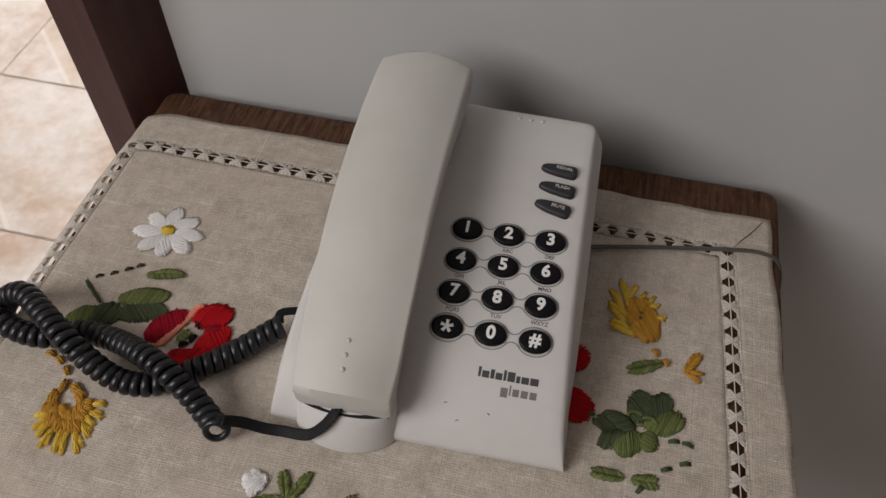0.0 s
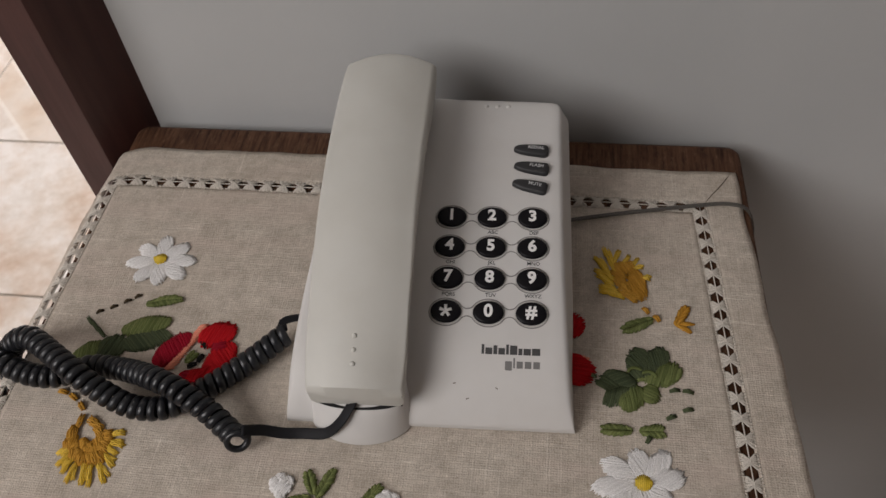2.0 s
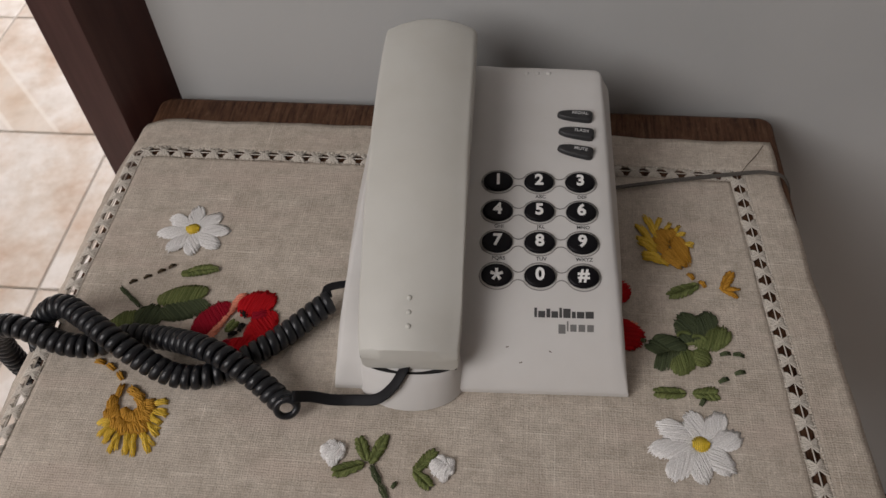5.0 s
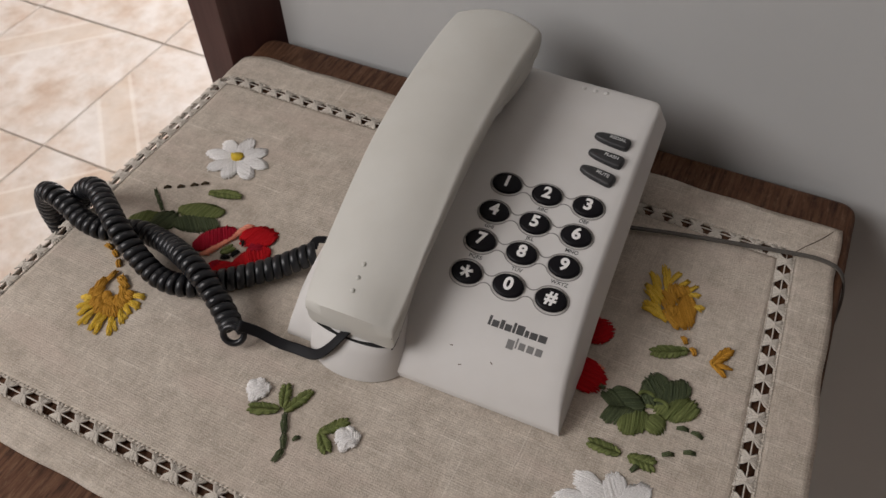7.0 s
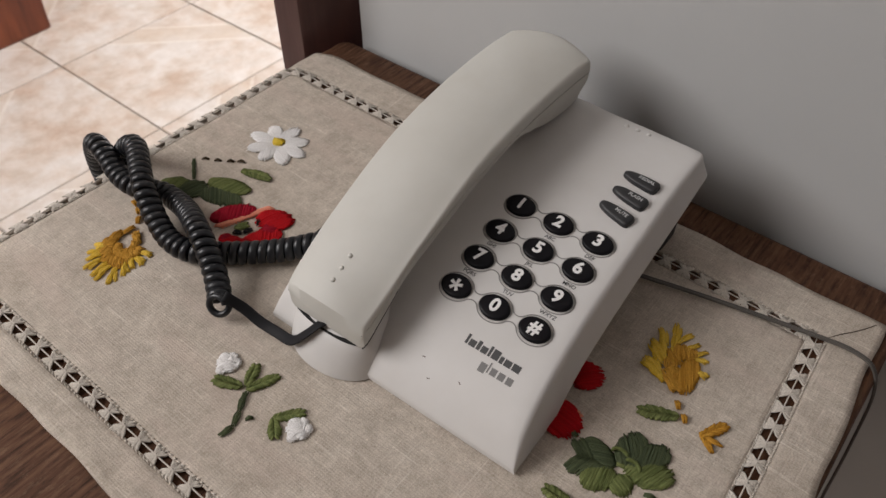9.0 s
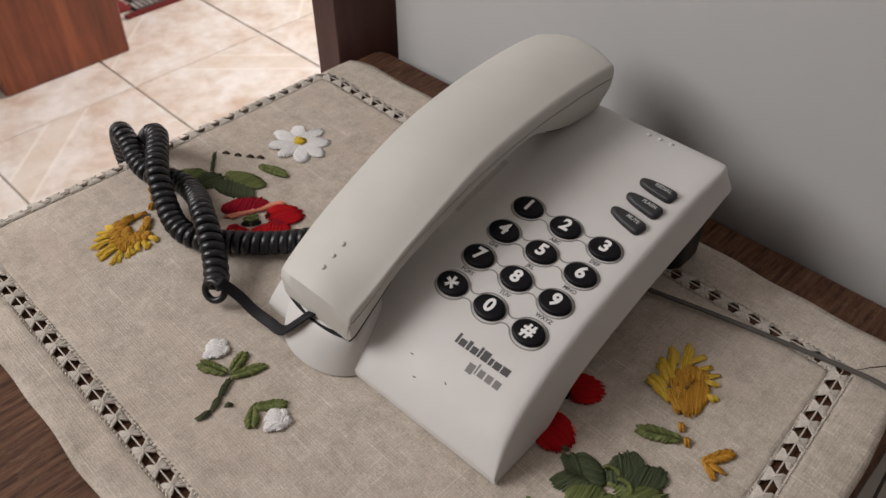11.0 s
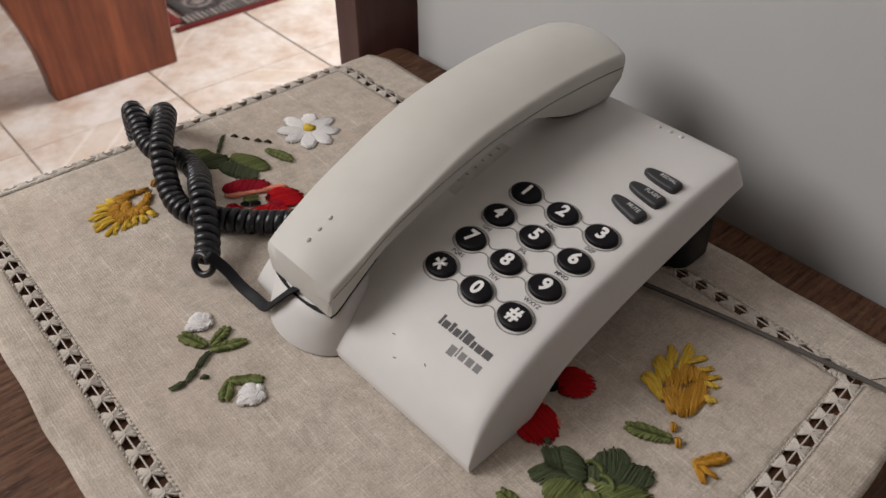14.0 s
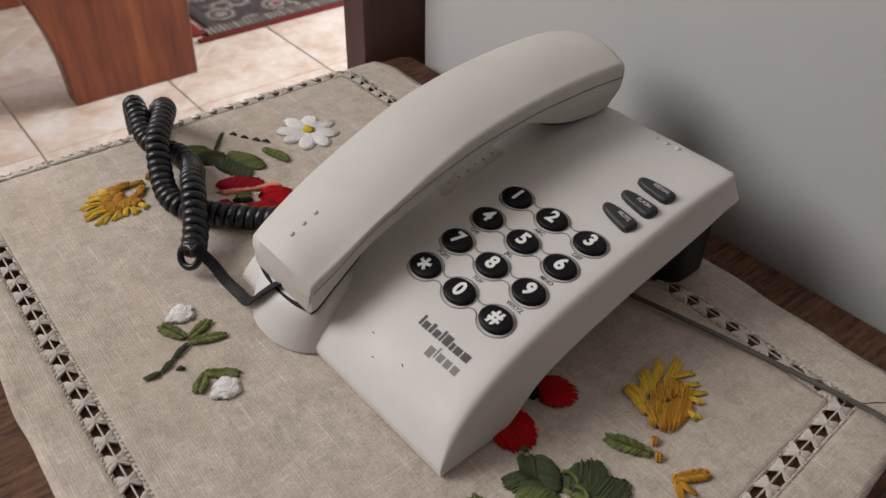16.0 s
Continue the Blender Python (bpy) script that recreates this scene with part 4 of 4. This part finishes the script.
def handset_ring(y, shrink=0.0):
    w, zt, zs, zu, cr = half_w(y) - shrink, edge_z(y) - shrink, seam_z(y), under_z(y) + shrink, crown(y)
    step = 2.4 * max(0.0, min(1.0, (zs - zu - 8.5) / 4.0)) * (1.0 if y > 60 else 0.0)
    zc = zu + 2.4 + (zs - zu - 2.8) * 0.58
    pts = [(w - 2.6 - step, zu), (w - 1.0 - step, zu + 0.9), (w - 0.5 - step, zu + 2.2), (w - 0.35 - step, zc - 0.9), (w - 0.3, zc), (w, zs - 0.4), (w - 0.45, zs - 0.3), (w - 0.45, zs + 0.3), (w + 0.1, zs + 0.4)]
    rr = min(3.4, max(1.0, (zt - zs) * 0.55))
    for a in (0, 22, 45, 67, 86):
        pts.append((w - rr * (1 - math.cos(radians(a))), zt - rr + rr * math.sin(radians(a)) + 0.0))
    for k in range(1, 15):
        x = (w - rr) * (1 - 2 * k / 15)
        pts.append((x, zt + cr * (1 - (x / (w - rr)) ** 2)))
    for a in (86, 67, 45, 22, 0):
        pts.append((-w + rr * (1 - math.cos(radians(a))), zt - rr + rr * math.sin(radians(a))))
    pts += [(-w - 0.1, zs + 0.4), (-w + 0.45, zs + 0.3), (-w + 0.45, zs - 0.3), (-w, zs - 0.4), (-w + 0.3, zc), (-w + 0.35 + step, zc - 0.9), (-w + 0.5 + step, zu + 2.2), (-w + 1.0 + step, zu + 0.9), (-w + 2.6 + step, zu)]
    out = []
    for x, z in pts:
        g = 1 - (x / 27.3) ** 2
        bow = -3.3 * g * max(0.0, 1 - max(0, y) / 18) * (1.0 if z > seam_z(y) else 0.25) + 6.0 * g * max(0.0, (y - 180) / 14) ** 1.3
        out.append(((x - 110.7 + 1.5 * max(0.0, y / 190)) * MM, (y + bow) * MM, z * MM))
    return out


bm = bmesh.new()
ys = [1.2, 2.4, 4, 7, 10, 14, 19, 25, 31, 38, 45, 53, 61, 69, 77, 85, 93, 101, 109, 117, 123, 128, 133, 138, 144, 150, 156, 162, 168, 174, 179, 183, 186, 189, 191]
rings = []
front_a, front_b = [], []
for px, py, pz in handset_ring(0.8):
    g = 1 - ((px / MM + 110.7) / 25.0) ** 2
    upper = pz > 0.0338
    front_a.append((-0.1107 + (px + 0.1107) * (0.985 if upper else 0.965), (-1.2 - 2.9 * g if upper else -0.9 - 2.9 * g) * MM, 0.0325 if upper else pz))
    front_b.append((px, (0.0 - 3.2 * g if upper else -0.6 - 2.7 * g) * MM, pz - 0.0004 if upper else pz))
rings.append(front_a)
rings.append(front_b)
for y in ys:
    rings.append(handset_ring(y))
for d, sh in ((192.6, 0.8), (193.8, 2.0), (194.6, 3.6)):
    rings.append([(px, py + (d - 191) * MM, pz) for px, py, pz in handset_ring(191, sh)])
loft(bm, rings)
handset = crease(part("handset", bm, ivory_plastic, phone, "slightly yellowed off-white curved handset"), 45)
bm = bmesh.new()
for side in (1, -1):
    pts = []
    for y in np.linspace(-1.5, 192, 60):
        pts.append(((-110.7 + 1.5 * max(0.0, y / 190) + side * (half_w(y) - 0.42)) * MM, y * MM, seam_z(y) * MM))
    tube(bm, pts, 0.00032, 5)
part("seam", bm, seam_dark, handset, "thin dark joint line")

# black tubes for the shade in the gaps where the handset's two ends sit in the base
bm = bmesh.new()
edge = [(half_w(y) - 1.6, y, under_z(y) - 0.1) for y in np.linspace(-1.0, 27, 12)]
tube(bm, [((-110.7 + x) * MM, y * MM, z * MM) for x, y, z in edge], 0.0007, 6)
part("cradle_gap_shade", bm, gap_shade, phone, "gap beside the handset's lower end, its shade drawn as a black tube")
bm = bmesh.new()
ear = [(half_w(y) - 4.6, y, under_z(y)) for y in np.linspace(137, 187, 18)]
loop = [(x, y, z) for x, y, z in ear] + [(-x, y, z) for x, y, z in ear[::-1]]
tube(bm, [((-110.2 + x) * MM, y * MM, (z - 0.2) * MM) for x, y, z in loop + loop[:1]], 0.0006, 6, 1.0)
part("ear_gap_shade", bm, gap_shade, phone, "contact shade under the earpiece, drawn as a black tube")


def dome(r, h, n=14, steps=4):
    bm = bmesh.new()
    rings = [[(r * math.cos(a), r * math.sin(a), -h) for a in (2 * math.pi * j / n for j in range(n))]]
    for k in range(steps + 1):
        e = radians(88 * k / steps)
        rings.append([(r * math.cos(e) * math.cos(a), r * math.cos(e) * math.sin(a), h * math.sin(e)) for a in (2 * math.pi * j / n for j in range(n))])
    loft(bm, rings)
    return bm


for y in (7.0, 13.4, 19.8):
    d = part("bump", dome(0.0013, 0.0009), ivory_plastic, handset)
    k = y + 3.3 * max(0.0, 1 - (y + 2) / 18)
    d.matrix_basis = pose(-0.1105, y * MM, (edge_z(k) + crown(k)) * MM, 30)


def on_plate(x, y, up=0.0):
    """The pose of something lying on the base's upper face, at millimetres x and y."""
    k = (y + 1.4) / (1 + 1.4 / 60) if y < 60 else y
    s = math.degrees(math.atan2(top_z(k + 2) - top_z(k - 2), 4))
    return pose(x * MM, y * MM, surf(x, k) * MM, s) @ Matrix.Translation((0, 0, up * MM))


for x in (-38.6, -45.3, -52.0):
    d = part("bump", dome(0.0014, 0.0009), white_plastic, base)
    d.matrix_basis = on_plate(x, 185.8)


def text_part(words, size, material, parent, m, bold=0.0, high=0.00008):
    cu = bpy.data.curves.new("writing", "FONT")
    cu.body, cu.size, cu.align_x, cu.align_y, cu.offset, cu.extrude = words, size, "CENTER", "CENTER", bold, high
    cu.resolution_u = 4
    tmp = new("writing", cu)
    bpy.context.view_layer.update()
    me = bpy.data.meshes.new_from_object(tmp.evaluated_get(bpy.context.evaluated_depsgraph_get()))
    bpy.data.objects.remove(tmp)
    me.materials.clear()
    me.materials.append(material)
    ob = new("writing", me)
    ob.parent = parent
    ob.matrix_basis = m
    return ob


def key_mesh(rx, ry, h):
    bm = bmesh.new()
    rings = []
    n = 32
    for s, z in ((1.0, -1.5), (1.0, 0.2), (0.985, h * 0.62), (0.93, h * 0.88), (0.80, h * 1.0), (0.45, h * 1.06), (0.12, h * 1.08)):
        rings.append([(rx * s * math.cos(a) * MM, ry * s * math.sin(a) * MM, z * MM) for a in (2 * math.pi * j / n for j in range(n))])
    loft(bm, rings)
    return bm


COLS, ROWS_Y = (-68.2, -45.6, -23.0), (104.0, 85.4, 66.8, 48.2)
KEY_ROWS = ("123", "456", "789", "*0#")
LETTERS = {"2": "ABC", "3": "DEF", "4": "GHI", "5": "JKL", "6": "MNO", "7": "PQRS", "8": "TUV", "9": "WXYZ"}


def row_outline(rx, ry, neck):
    """Outline of three linked ovals, as a list of points."""
    xs = np.linspace(COLS[0] - rx, COLS[2] + rx, 121)
    top = []
    for x in xs:
        best = max(ry * math.sqrt(max(0, 1 - ((x - c) / rx) ** 2)) for c in COLS)
        if COLS[0] < x < COLS[2]:
            mid = min(abs(x - (COLS[0] + COLS[1]) / 2), abs(x - (COLS[1] + COLS[2]) / 2))
            lift = neck + 0.13 * mid * mid
            best = max(best, min(lift, ry)) if best < ry * 0.62 else best
        top.append((x, best))
    return top


for row, yy, names in zip(range(4), ROWS_Y, KEY_ROWS):
    top = row_outline(9.2, 7.3, 2.0)
    # the groove is not cut: a grey tube draws its shadow line
    bm = bmesh.new()
    ring = [(x, y) for x, y in top] + [(x, -y) for x, y in top[-2:0:-1]]
    path = [(on_plate(x, yy + y, 0.15).translation) for x, y in ring]
    pts = path + [path[0]]
    tube(bm, pts, 0.00030, 5, 1.0)
    part("keypad_groove_shade", bm, groove_shade, base, "thin grey line, painted shade of the groove linking one row's keys")
    for c, ch in zip(COLS, names):
        ringbm = bmesh.new()
        n = 32
        loft(ringbm, [[(a * math.cos(t) * MM, b * math.sin(t) * MM, z * MM) for t in (2 * math.pi * j / n for j in range(n))]
                      for a, b, z in ((8.95, 7.0, -0.4), (8.85, 6.9, 0.22), (8.55, 6.6, 0.05), (8.4, 6.45, -0.8))], caps=False)
        ob = part("key_bezel", ringbm, bezel_plastic, base)
        ob.matrix_basis = on_plate(c, yy)
        key = part("key", key_mesh(8.25, 6.25, 1.8), key_black, phone, "glossy black oval key with a white character")
        key.matrix_basis = on_plate(c, yy, 0.2)
        if ch == "*":
            star = bmesh.new()
            for arm in range(5):
                turn = math.pi / 2 + arm * 2 * math.pi / 5
                ca, sa = math.cos(turn), math.sin(turn)
                lower = [star.verts.new((ca * l - sa * w, sa * l + ca * w, z)) for z in (0.00185, 0.00208 + arm * 0.000006) for l, w in ((0.0, -0.0006), (0.0034, -0.0009), (0.0034, 0.0009), (0.0, 0.0006))]
                star.faces.new(lower[4:])
                for e in range(4):
                    star.faces.new((lower[e], lower[(e + 1) % 4], lower[4 + (e + 1) % 4], lower[4 + e]))
            part("key_sign", star, ink_white, key)
        else:
            text_part(ch, 0.0094, ink_white, key, Matrix.Translation((0, 0.0004, 0.00202)), 0.00034)
        if ch in LETTERS:
            text_part(LETTERS[ch], 0.0030, ink_grey, base, on_plate(c + 0.8, yy - 9.0, 0.06), 0.00002)


def function_key():
    bm = bmesh.new()
    rings = []
    for s, z in ((1.0, -1.2), (1.0, 0.6), (0.94, 2.0), (0.84, 2.5), (0.5, 2.7)):
        ring = []
        for j in range(36):
            a = 2 * math.pi * j / 36
            c, d = math.cos(a), math.sin(a)
            x = 9.6 * abs(c) ** 0.30 if c >= 0 else -10.8 * abs(c) ** 0.85
            y = (3.75 + 0.60 * x / 9.6) * math.copysign(abs(d) ** (0.50 if c >= 0 else 0.72), d)
            ring.append((x * (1 - (1 - s) * 0.55) * MM, y * s * MM, z * MM))
        rings.append(ring)
    loft(bm, rings)
    return bm


for yy, word, xx, fan_turn in ((148.5, "REDIAL", -24.6, -5), (136.0, "FLASH", -24.3, -8), (123.6, "MUTE", -25.2, -12)):
    key = crease(part("function_key", function_key(), key_grey, phone, "charcoal bullet-shaped function key"), 50)
    key.matrix_basis = on_plate(xx + 0.8, yy + 1.0, 0.1) @ pose(0, 0, 0, 0, 0, fan_turn)
    text_part(word, 0.0029, ink_pale, key, Matrix.Translation((0.0022, 0.0010, 0.00276)), 0.00004)

# maker's mark as plain blocks, two rows
for x0, x1, y0, y1 in ((-48.4, -47.0, 30.2, 35.2), (-46.4, -42.8, 30.2, 33.6), (-42.2, -40.2, 30.2, 34.8), (-39.6, -36.2, 30.2, 33.6), (-35.6, -34.2, 30.2, 35.4), (-33.6, -29.8, 30.2, 35.0),
                       (-29.2, -27.2, 30.2, 33.6), (-26.6, -22.8, 30.2, 33.6), (-22.2, -18.0, 30.2, 33.8)):
    ob = part("maker_mark", box(bmesh.new(), -(x1 - x0) / 2 * MM, (x1 - x0) / 2 * MM, -(y1 - y0) / 2 * MM, (y1 - y0) / 2 * MM, -0.0002, 0.00008), ink_grey, base, "", False)
    ob.matrix_basis = on_plate((x0 + x1) / 2, (y0 + y1) / 2 - 2.8)
for x0, x1, y0, y1 in ((-36.0, -32.4, 22.9, 27.6), (-31.7, -30.9, 24.0, 29.2), (-30.0, -26.8, 24.0, 27.6), (-25.8, -22.4, 24.0, 27.6), (-21.4, -18.0, 24.0, 27.6)):
    ob = part("model_mark", box(bmesh.new(), -(x1 - x0) / 2 * MM, (x1 - x0) / 2 * MM, -(y1 - y0) / 2 * MM, (y1 - y0) / 2 * MM, -0.0002, 0.00008), ink_mid, base, "", False)
    ob.matrix_basis = on_plate((x0 + x1) / 2, (y0 + y1) / 2 - 2.8)

# worn paper label under the handset, its writing too faint to read
bm = bmesh.new()
loft(bm, [[on_plate(x, y, h).translation for x in (-128, -120, -112, -104, -97)] for y, h in ((84, 0.08), (98, 0.10), (110, 0.10), (124, 0.08))], False, False)
lab = part("paper_label", bm, label_paper, base, "worn paper label with faded writing")
for r in range(6):
    for k in range(5):
        w = random.uniform(0.5, 1.3)
        ob = part("faded_writing", box(bmesh.new(), -w * MM, w * MM, -0.0006, 0.0006, -0.0001, 0.00012), ink_faint, lab, "", False)
        ob.matrix_basis = on_plate(-121 + k * 4.6 + random.uniform(-0.7, 0.7), 120 - r * 5.6 + random.uniform(-0.5, 0.5), 0.16)
for x, y, a in ((-55.0, 8.0, 20), (-40.0, 12.5, -30), (-62.0, 14.0, 10)):
    ob = part("scuff", box(bmesh.new(), -0.0008, 0.0008, -0.00025, 0.00025, -0.0001, 0.00006), speck_brown, base, "", False)
    ob.matrix_basis = on_plate(x, y) @ pose(0, 0, 0, 0, 0, a)

# ---- coiled cord ----
cord = empty("coiled_cable", pose(0, 0, 0), "black coiled telephone cable twisted over the table's edge", "cable")
WAY = [(-0.1400, 0.2050, 0.7350), (-0.1580, 0.1890, 0.7298), (-0.1760, 0.1720, 0.7295), (-0.1950, 0.1580, 0.7293), (-0.2130, 0.1555, 0.7293), (-0.2300, 0.1595, 0.7345), (-0.2470, 0.1665, 0.7425), (-0.2650, 0.1770, 0.7440),
       (-0.2825, 0.1865, 0.7425), (-0.2945, 0.1872, 0.7365), (-0.3050, 0.1862, 0.7230), (-0.3135, 0.1840, 0.7030), (-0.3205, 0.1830, 0.6680), (-0.3260, 0.1860, 0.6400), (-0.3350, 0.1860, 0.6400), (-0.3385, 0.1840, 0.6750),
       (-0.3350, 0.1815, 0.7060), (-0.3250, 0.1795, 0.7270), (-0.3120, 0.1770, 0.7345), (-0.2970, 0.1740, 0.7325), (-0.2830, 0.1705, 0.7300), (-0.2670, 0.1705, 0.7295), (-0.2490, 0.1780, 0.7293)]
WAY2 = [(-0.2340, 0.1780, 0.7300), (-0.2170, 0.1735, 0.7350), (-0.2010, 0.1668, 0.7415), (-0.1860, 0.1608, 0.7420), (-0.1700, 0.1535, 0.7358), (-0.1600, 0.1474, 0.7318), (-0.1545, 0.1436, 0.7308)]
path = smooth_path(WAY + WAY2, 0.0004)
ways = frames_along(path)
PITCH, RADIUS = 0.0053, 0.0052
bm = bmesh.new()
rings = []
for i in range(0, len(path)):
    ang = 2 * math.pi * i * 0.0004 / PITCH
    t, s, u = ways[i]
    out = s * math.cos(ang) + u * math.sin(ang)
    c = path[i] + out * RADIUS
    ring = []
    for k in range(8):
        b = 2 * math.pi * k / 8
        p, q = math.cos(b), math.sin(b)
        ring.append(c + t * 0.00252 * math.copysign(abs(p) ** 0.7, p) + out * 0.0017 * math.copysign(abs(q) ** 0.8, q))
    rings.append(ring)
loft(bm, rings)
part("coil", bm, cord_black, cord, "glossy black coiled vinyl cord")
bm = bmesh.new()
turned = look((-0.1512, 0.1398, 0.7322), (-0.1490, 0.1340, 0.7360))
tube(bm, [turned @ Vector((0.0053 * math.cos(a), 0.0053 * math.sin(a), 0.0034 - 0.0046 * k / 27)) for k, a in ((k, radians(60 + 17 * k)) for k in range(28))], 0.00185, 8, 1.0)
part("end_loop", bm, cord_black, cord, "open last turn of the coil")
bm = bmesh.new()
strap(bm, [(-0.1475, 0.1425, 0.7400), (-0.1400, 0.1470, 0.7325), (-0.1305, 0.1490, 0.7265), (-0.1195, 0.1505, 0.7248), (-0.1070, 0.1498, 0.7288), (-0.0985, 0.1520, 0.7378), (-0.0935, 0.1572, 0.7442), (-0.0912, 0.1632, 0.7450)], 0.0058, 0.0013, (-0.1, -0.5, 0.85))
part("flat_lead", bm, lead_black, cord, "flat black lead to the handset")
bm = bmesh.new()
strap(bm, [(-0.1405, 0.2035, 0.7395), (-0.1420, 0.2090, 0.7400), (-0.1370, 0.2130, 0.7385), (-0.1270, 0.2160, 0.7370), (-0.1150, 0.2180, 0.7370)], 0.0050, 0.0016)
part("flat_lead", bm, lead_black, cord, "flat black lead to the base")

# ---- line cable ----
line = empty("line_cable", pose(0, 0, 0), "thin grey telephone line cable hanging over the table's edge", "cable")
bm = bmesh.new()
WIRE = [(-0.0100, 0.3000, 0.7250), (0.0150, 0.3075, 0.7240), (0.0430, 0.3145, 0.7238), (0.0750, 0.3210, 0.7240), (0.1000, 0.3250, 0.7250), (0.1160, 0.3265, 0.7255), (0.1280, 0.3250, 0.7228), (0.1345, 0.3220, 0.7090), (0.1375, 0.3170, 0.6850), (0.1410, 0.3080, 0.6400), (0.1450, 0.3000, 0.56), (0.1460, 0.3050, 0.40), (0.1480, 0.3300, 0.15), (0.1600, 0.3500, 0.0030)]
off = [Vector((0.0, 0.00075, 0)), Vector((0.0, -0.00075, 0.0002))]
for o in off:
    path = [q + o for q in smooth_path(WIRE, 0.003)]
    tube(bm, path, 0.0008, 8, 1.0)
part("twin_wire", bm, cable_grey, line)

# ---- the next room: slab-legged table, rug, chair leg ----
trestle = empty("slab_table", pose(0, 0, 0), "orange-brown hardwood table on thick slab legs, on the tiled floor", "table")


def slab_leg(x):
    bm = bmesh.new()
    left = spline([0, 0.12, 0.25, 0.36, 0.70], [0.447, 0.441, 0.412, 0.368, 0.310])
    right = spline([0, 0.12, 0.25, 0.36, 0.70], [0.776, 0.780, 0.790, 0.800, 0.830])
    rings = []
    for z in (0, 0.004, 0.06, 0.12, 0.18, 0.25, 0.31, 0.36, 0.45, 0.55, 0.69):
        d = 0.003 if z == 0 else 0
        a, b = left(z) + d, right(z) - d
        rings.append([(x - d, a + 0.004, z), (x - d, b - 0.004, z), (x - 0.004, b, z), (x - 0.056, b, z), (x - 0.060 + d, b - 0.004, z), (x - 0.060 + d, a + 0.004, z), (x - 0.056, a, z), (x - 0.004, a, z)])
    loft(bm, rings)
    return crease(part("slab_leg", bm, redwood, trestle), 30)


slab_leg(-1.800)
slab_leg(-2.560)
bm = bmesh.new()
rounded_slab(bm, -2.64, -1.78, 0.05, 0.86, 0.69, 0.735, 0.02, 0.006)
crease(part("tabletop", bm, redwood, trestle), 40)

rug = empty("woven_rug", pose(0, 0, 0), "patterned oriental rug with a dark red border on the tiles", "rug")
part("field", box(bmesh.new(), -3.2, -2.045, 0.92, 2.6, 0.0, 0.009, 0.002), rug_mat, rug, "grey, black and red patterned field")
part("border", box(bmesh.new(), -1.988, -1.966, 0.86, 2.66, 0.0, 0.008, 0.002), rug_red, rug, "dark red border")
part("border", box(bmesh.new(), -3.26, -2.015, 0.86, 0.90, 0.0, 0.008, 0.002), rug_red, rug, "dark red border")
bm = bmesh.new()
for k in range(110):
    y = 0.905 + k * 0.0155
    box(bm, -2.038, -1.995, y, y + 0.0085, 0.0, 0.0095)
tagged(part("guard_stripe", bm, rug_grey, rug, "pale and dark chequered stripe", False), kind="stuff")
part("guard_ground", box(bmesh.new(), -2.0445, -1.9885, 0.90, 2.62, 0.0, 0.0078), seam_dark, rug, "dark ground of the stripe", False)

part("dark_stripe", box(bmesh.new(), -3.2, -2.046, 0.925, 0.955, 0.0, 0.0098, 0.002), seam_dark, rug, "dark inner stripe")

# ---- floor tiles, last ----
PITCH_T, X0, Y0 = 0.385, -0.855, 0.690
floor_ob = bpy.data.objects["floor"]


def tile_mesh():
    bm = bmesh.new()
    h = PITCH_T / 2 - 0.0022
    loft(bm, [[(a * (h - d), b * (h - d), z) for a, b in ((-1, -1), (1, -1), (1, 1), (-1, 1))] for d, z in ((0, -0.003), (0, -0.0012), (0.0016, 0.0))])
    me = bpy.data.meshes.new("tile")
    bmesh.ops.recalc_face_normals(bm, faces=bm.faces[:])
    bm.to_mesh(me)
    bm.free()
    me.materials.append(tile_mat)
    return me


tile = tile_mesh()
for i in range(-12, 12):
    for j in range(-13, 13):
        x, y = X0 + (i + 0.5) * PITCH_T, Y0 + (j + 0.5) * PITCH_T
        if not (WEST - 0.02 < x < EAST + 0.02 and SOUTH - 0.02 < y < NORTH + 0.02):
            continue
        ob = new("tile", tile)
        ob.parent = floor_ob
        ob.matrix_basis = pose(x, y, random.uniform(-0.0004, 0.0), 0, 0, random.choice((0, 90, 180, 270)))
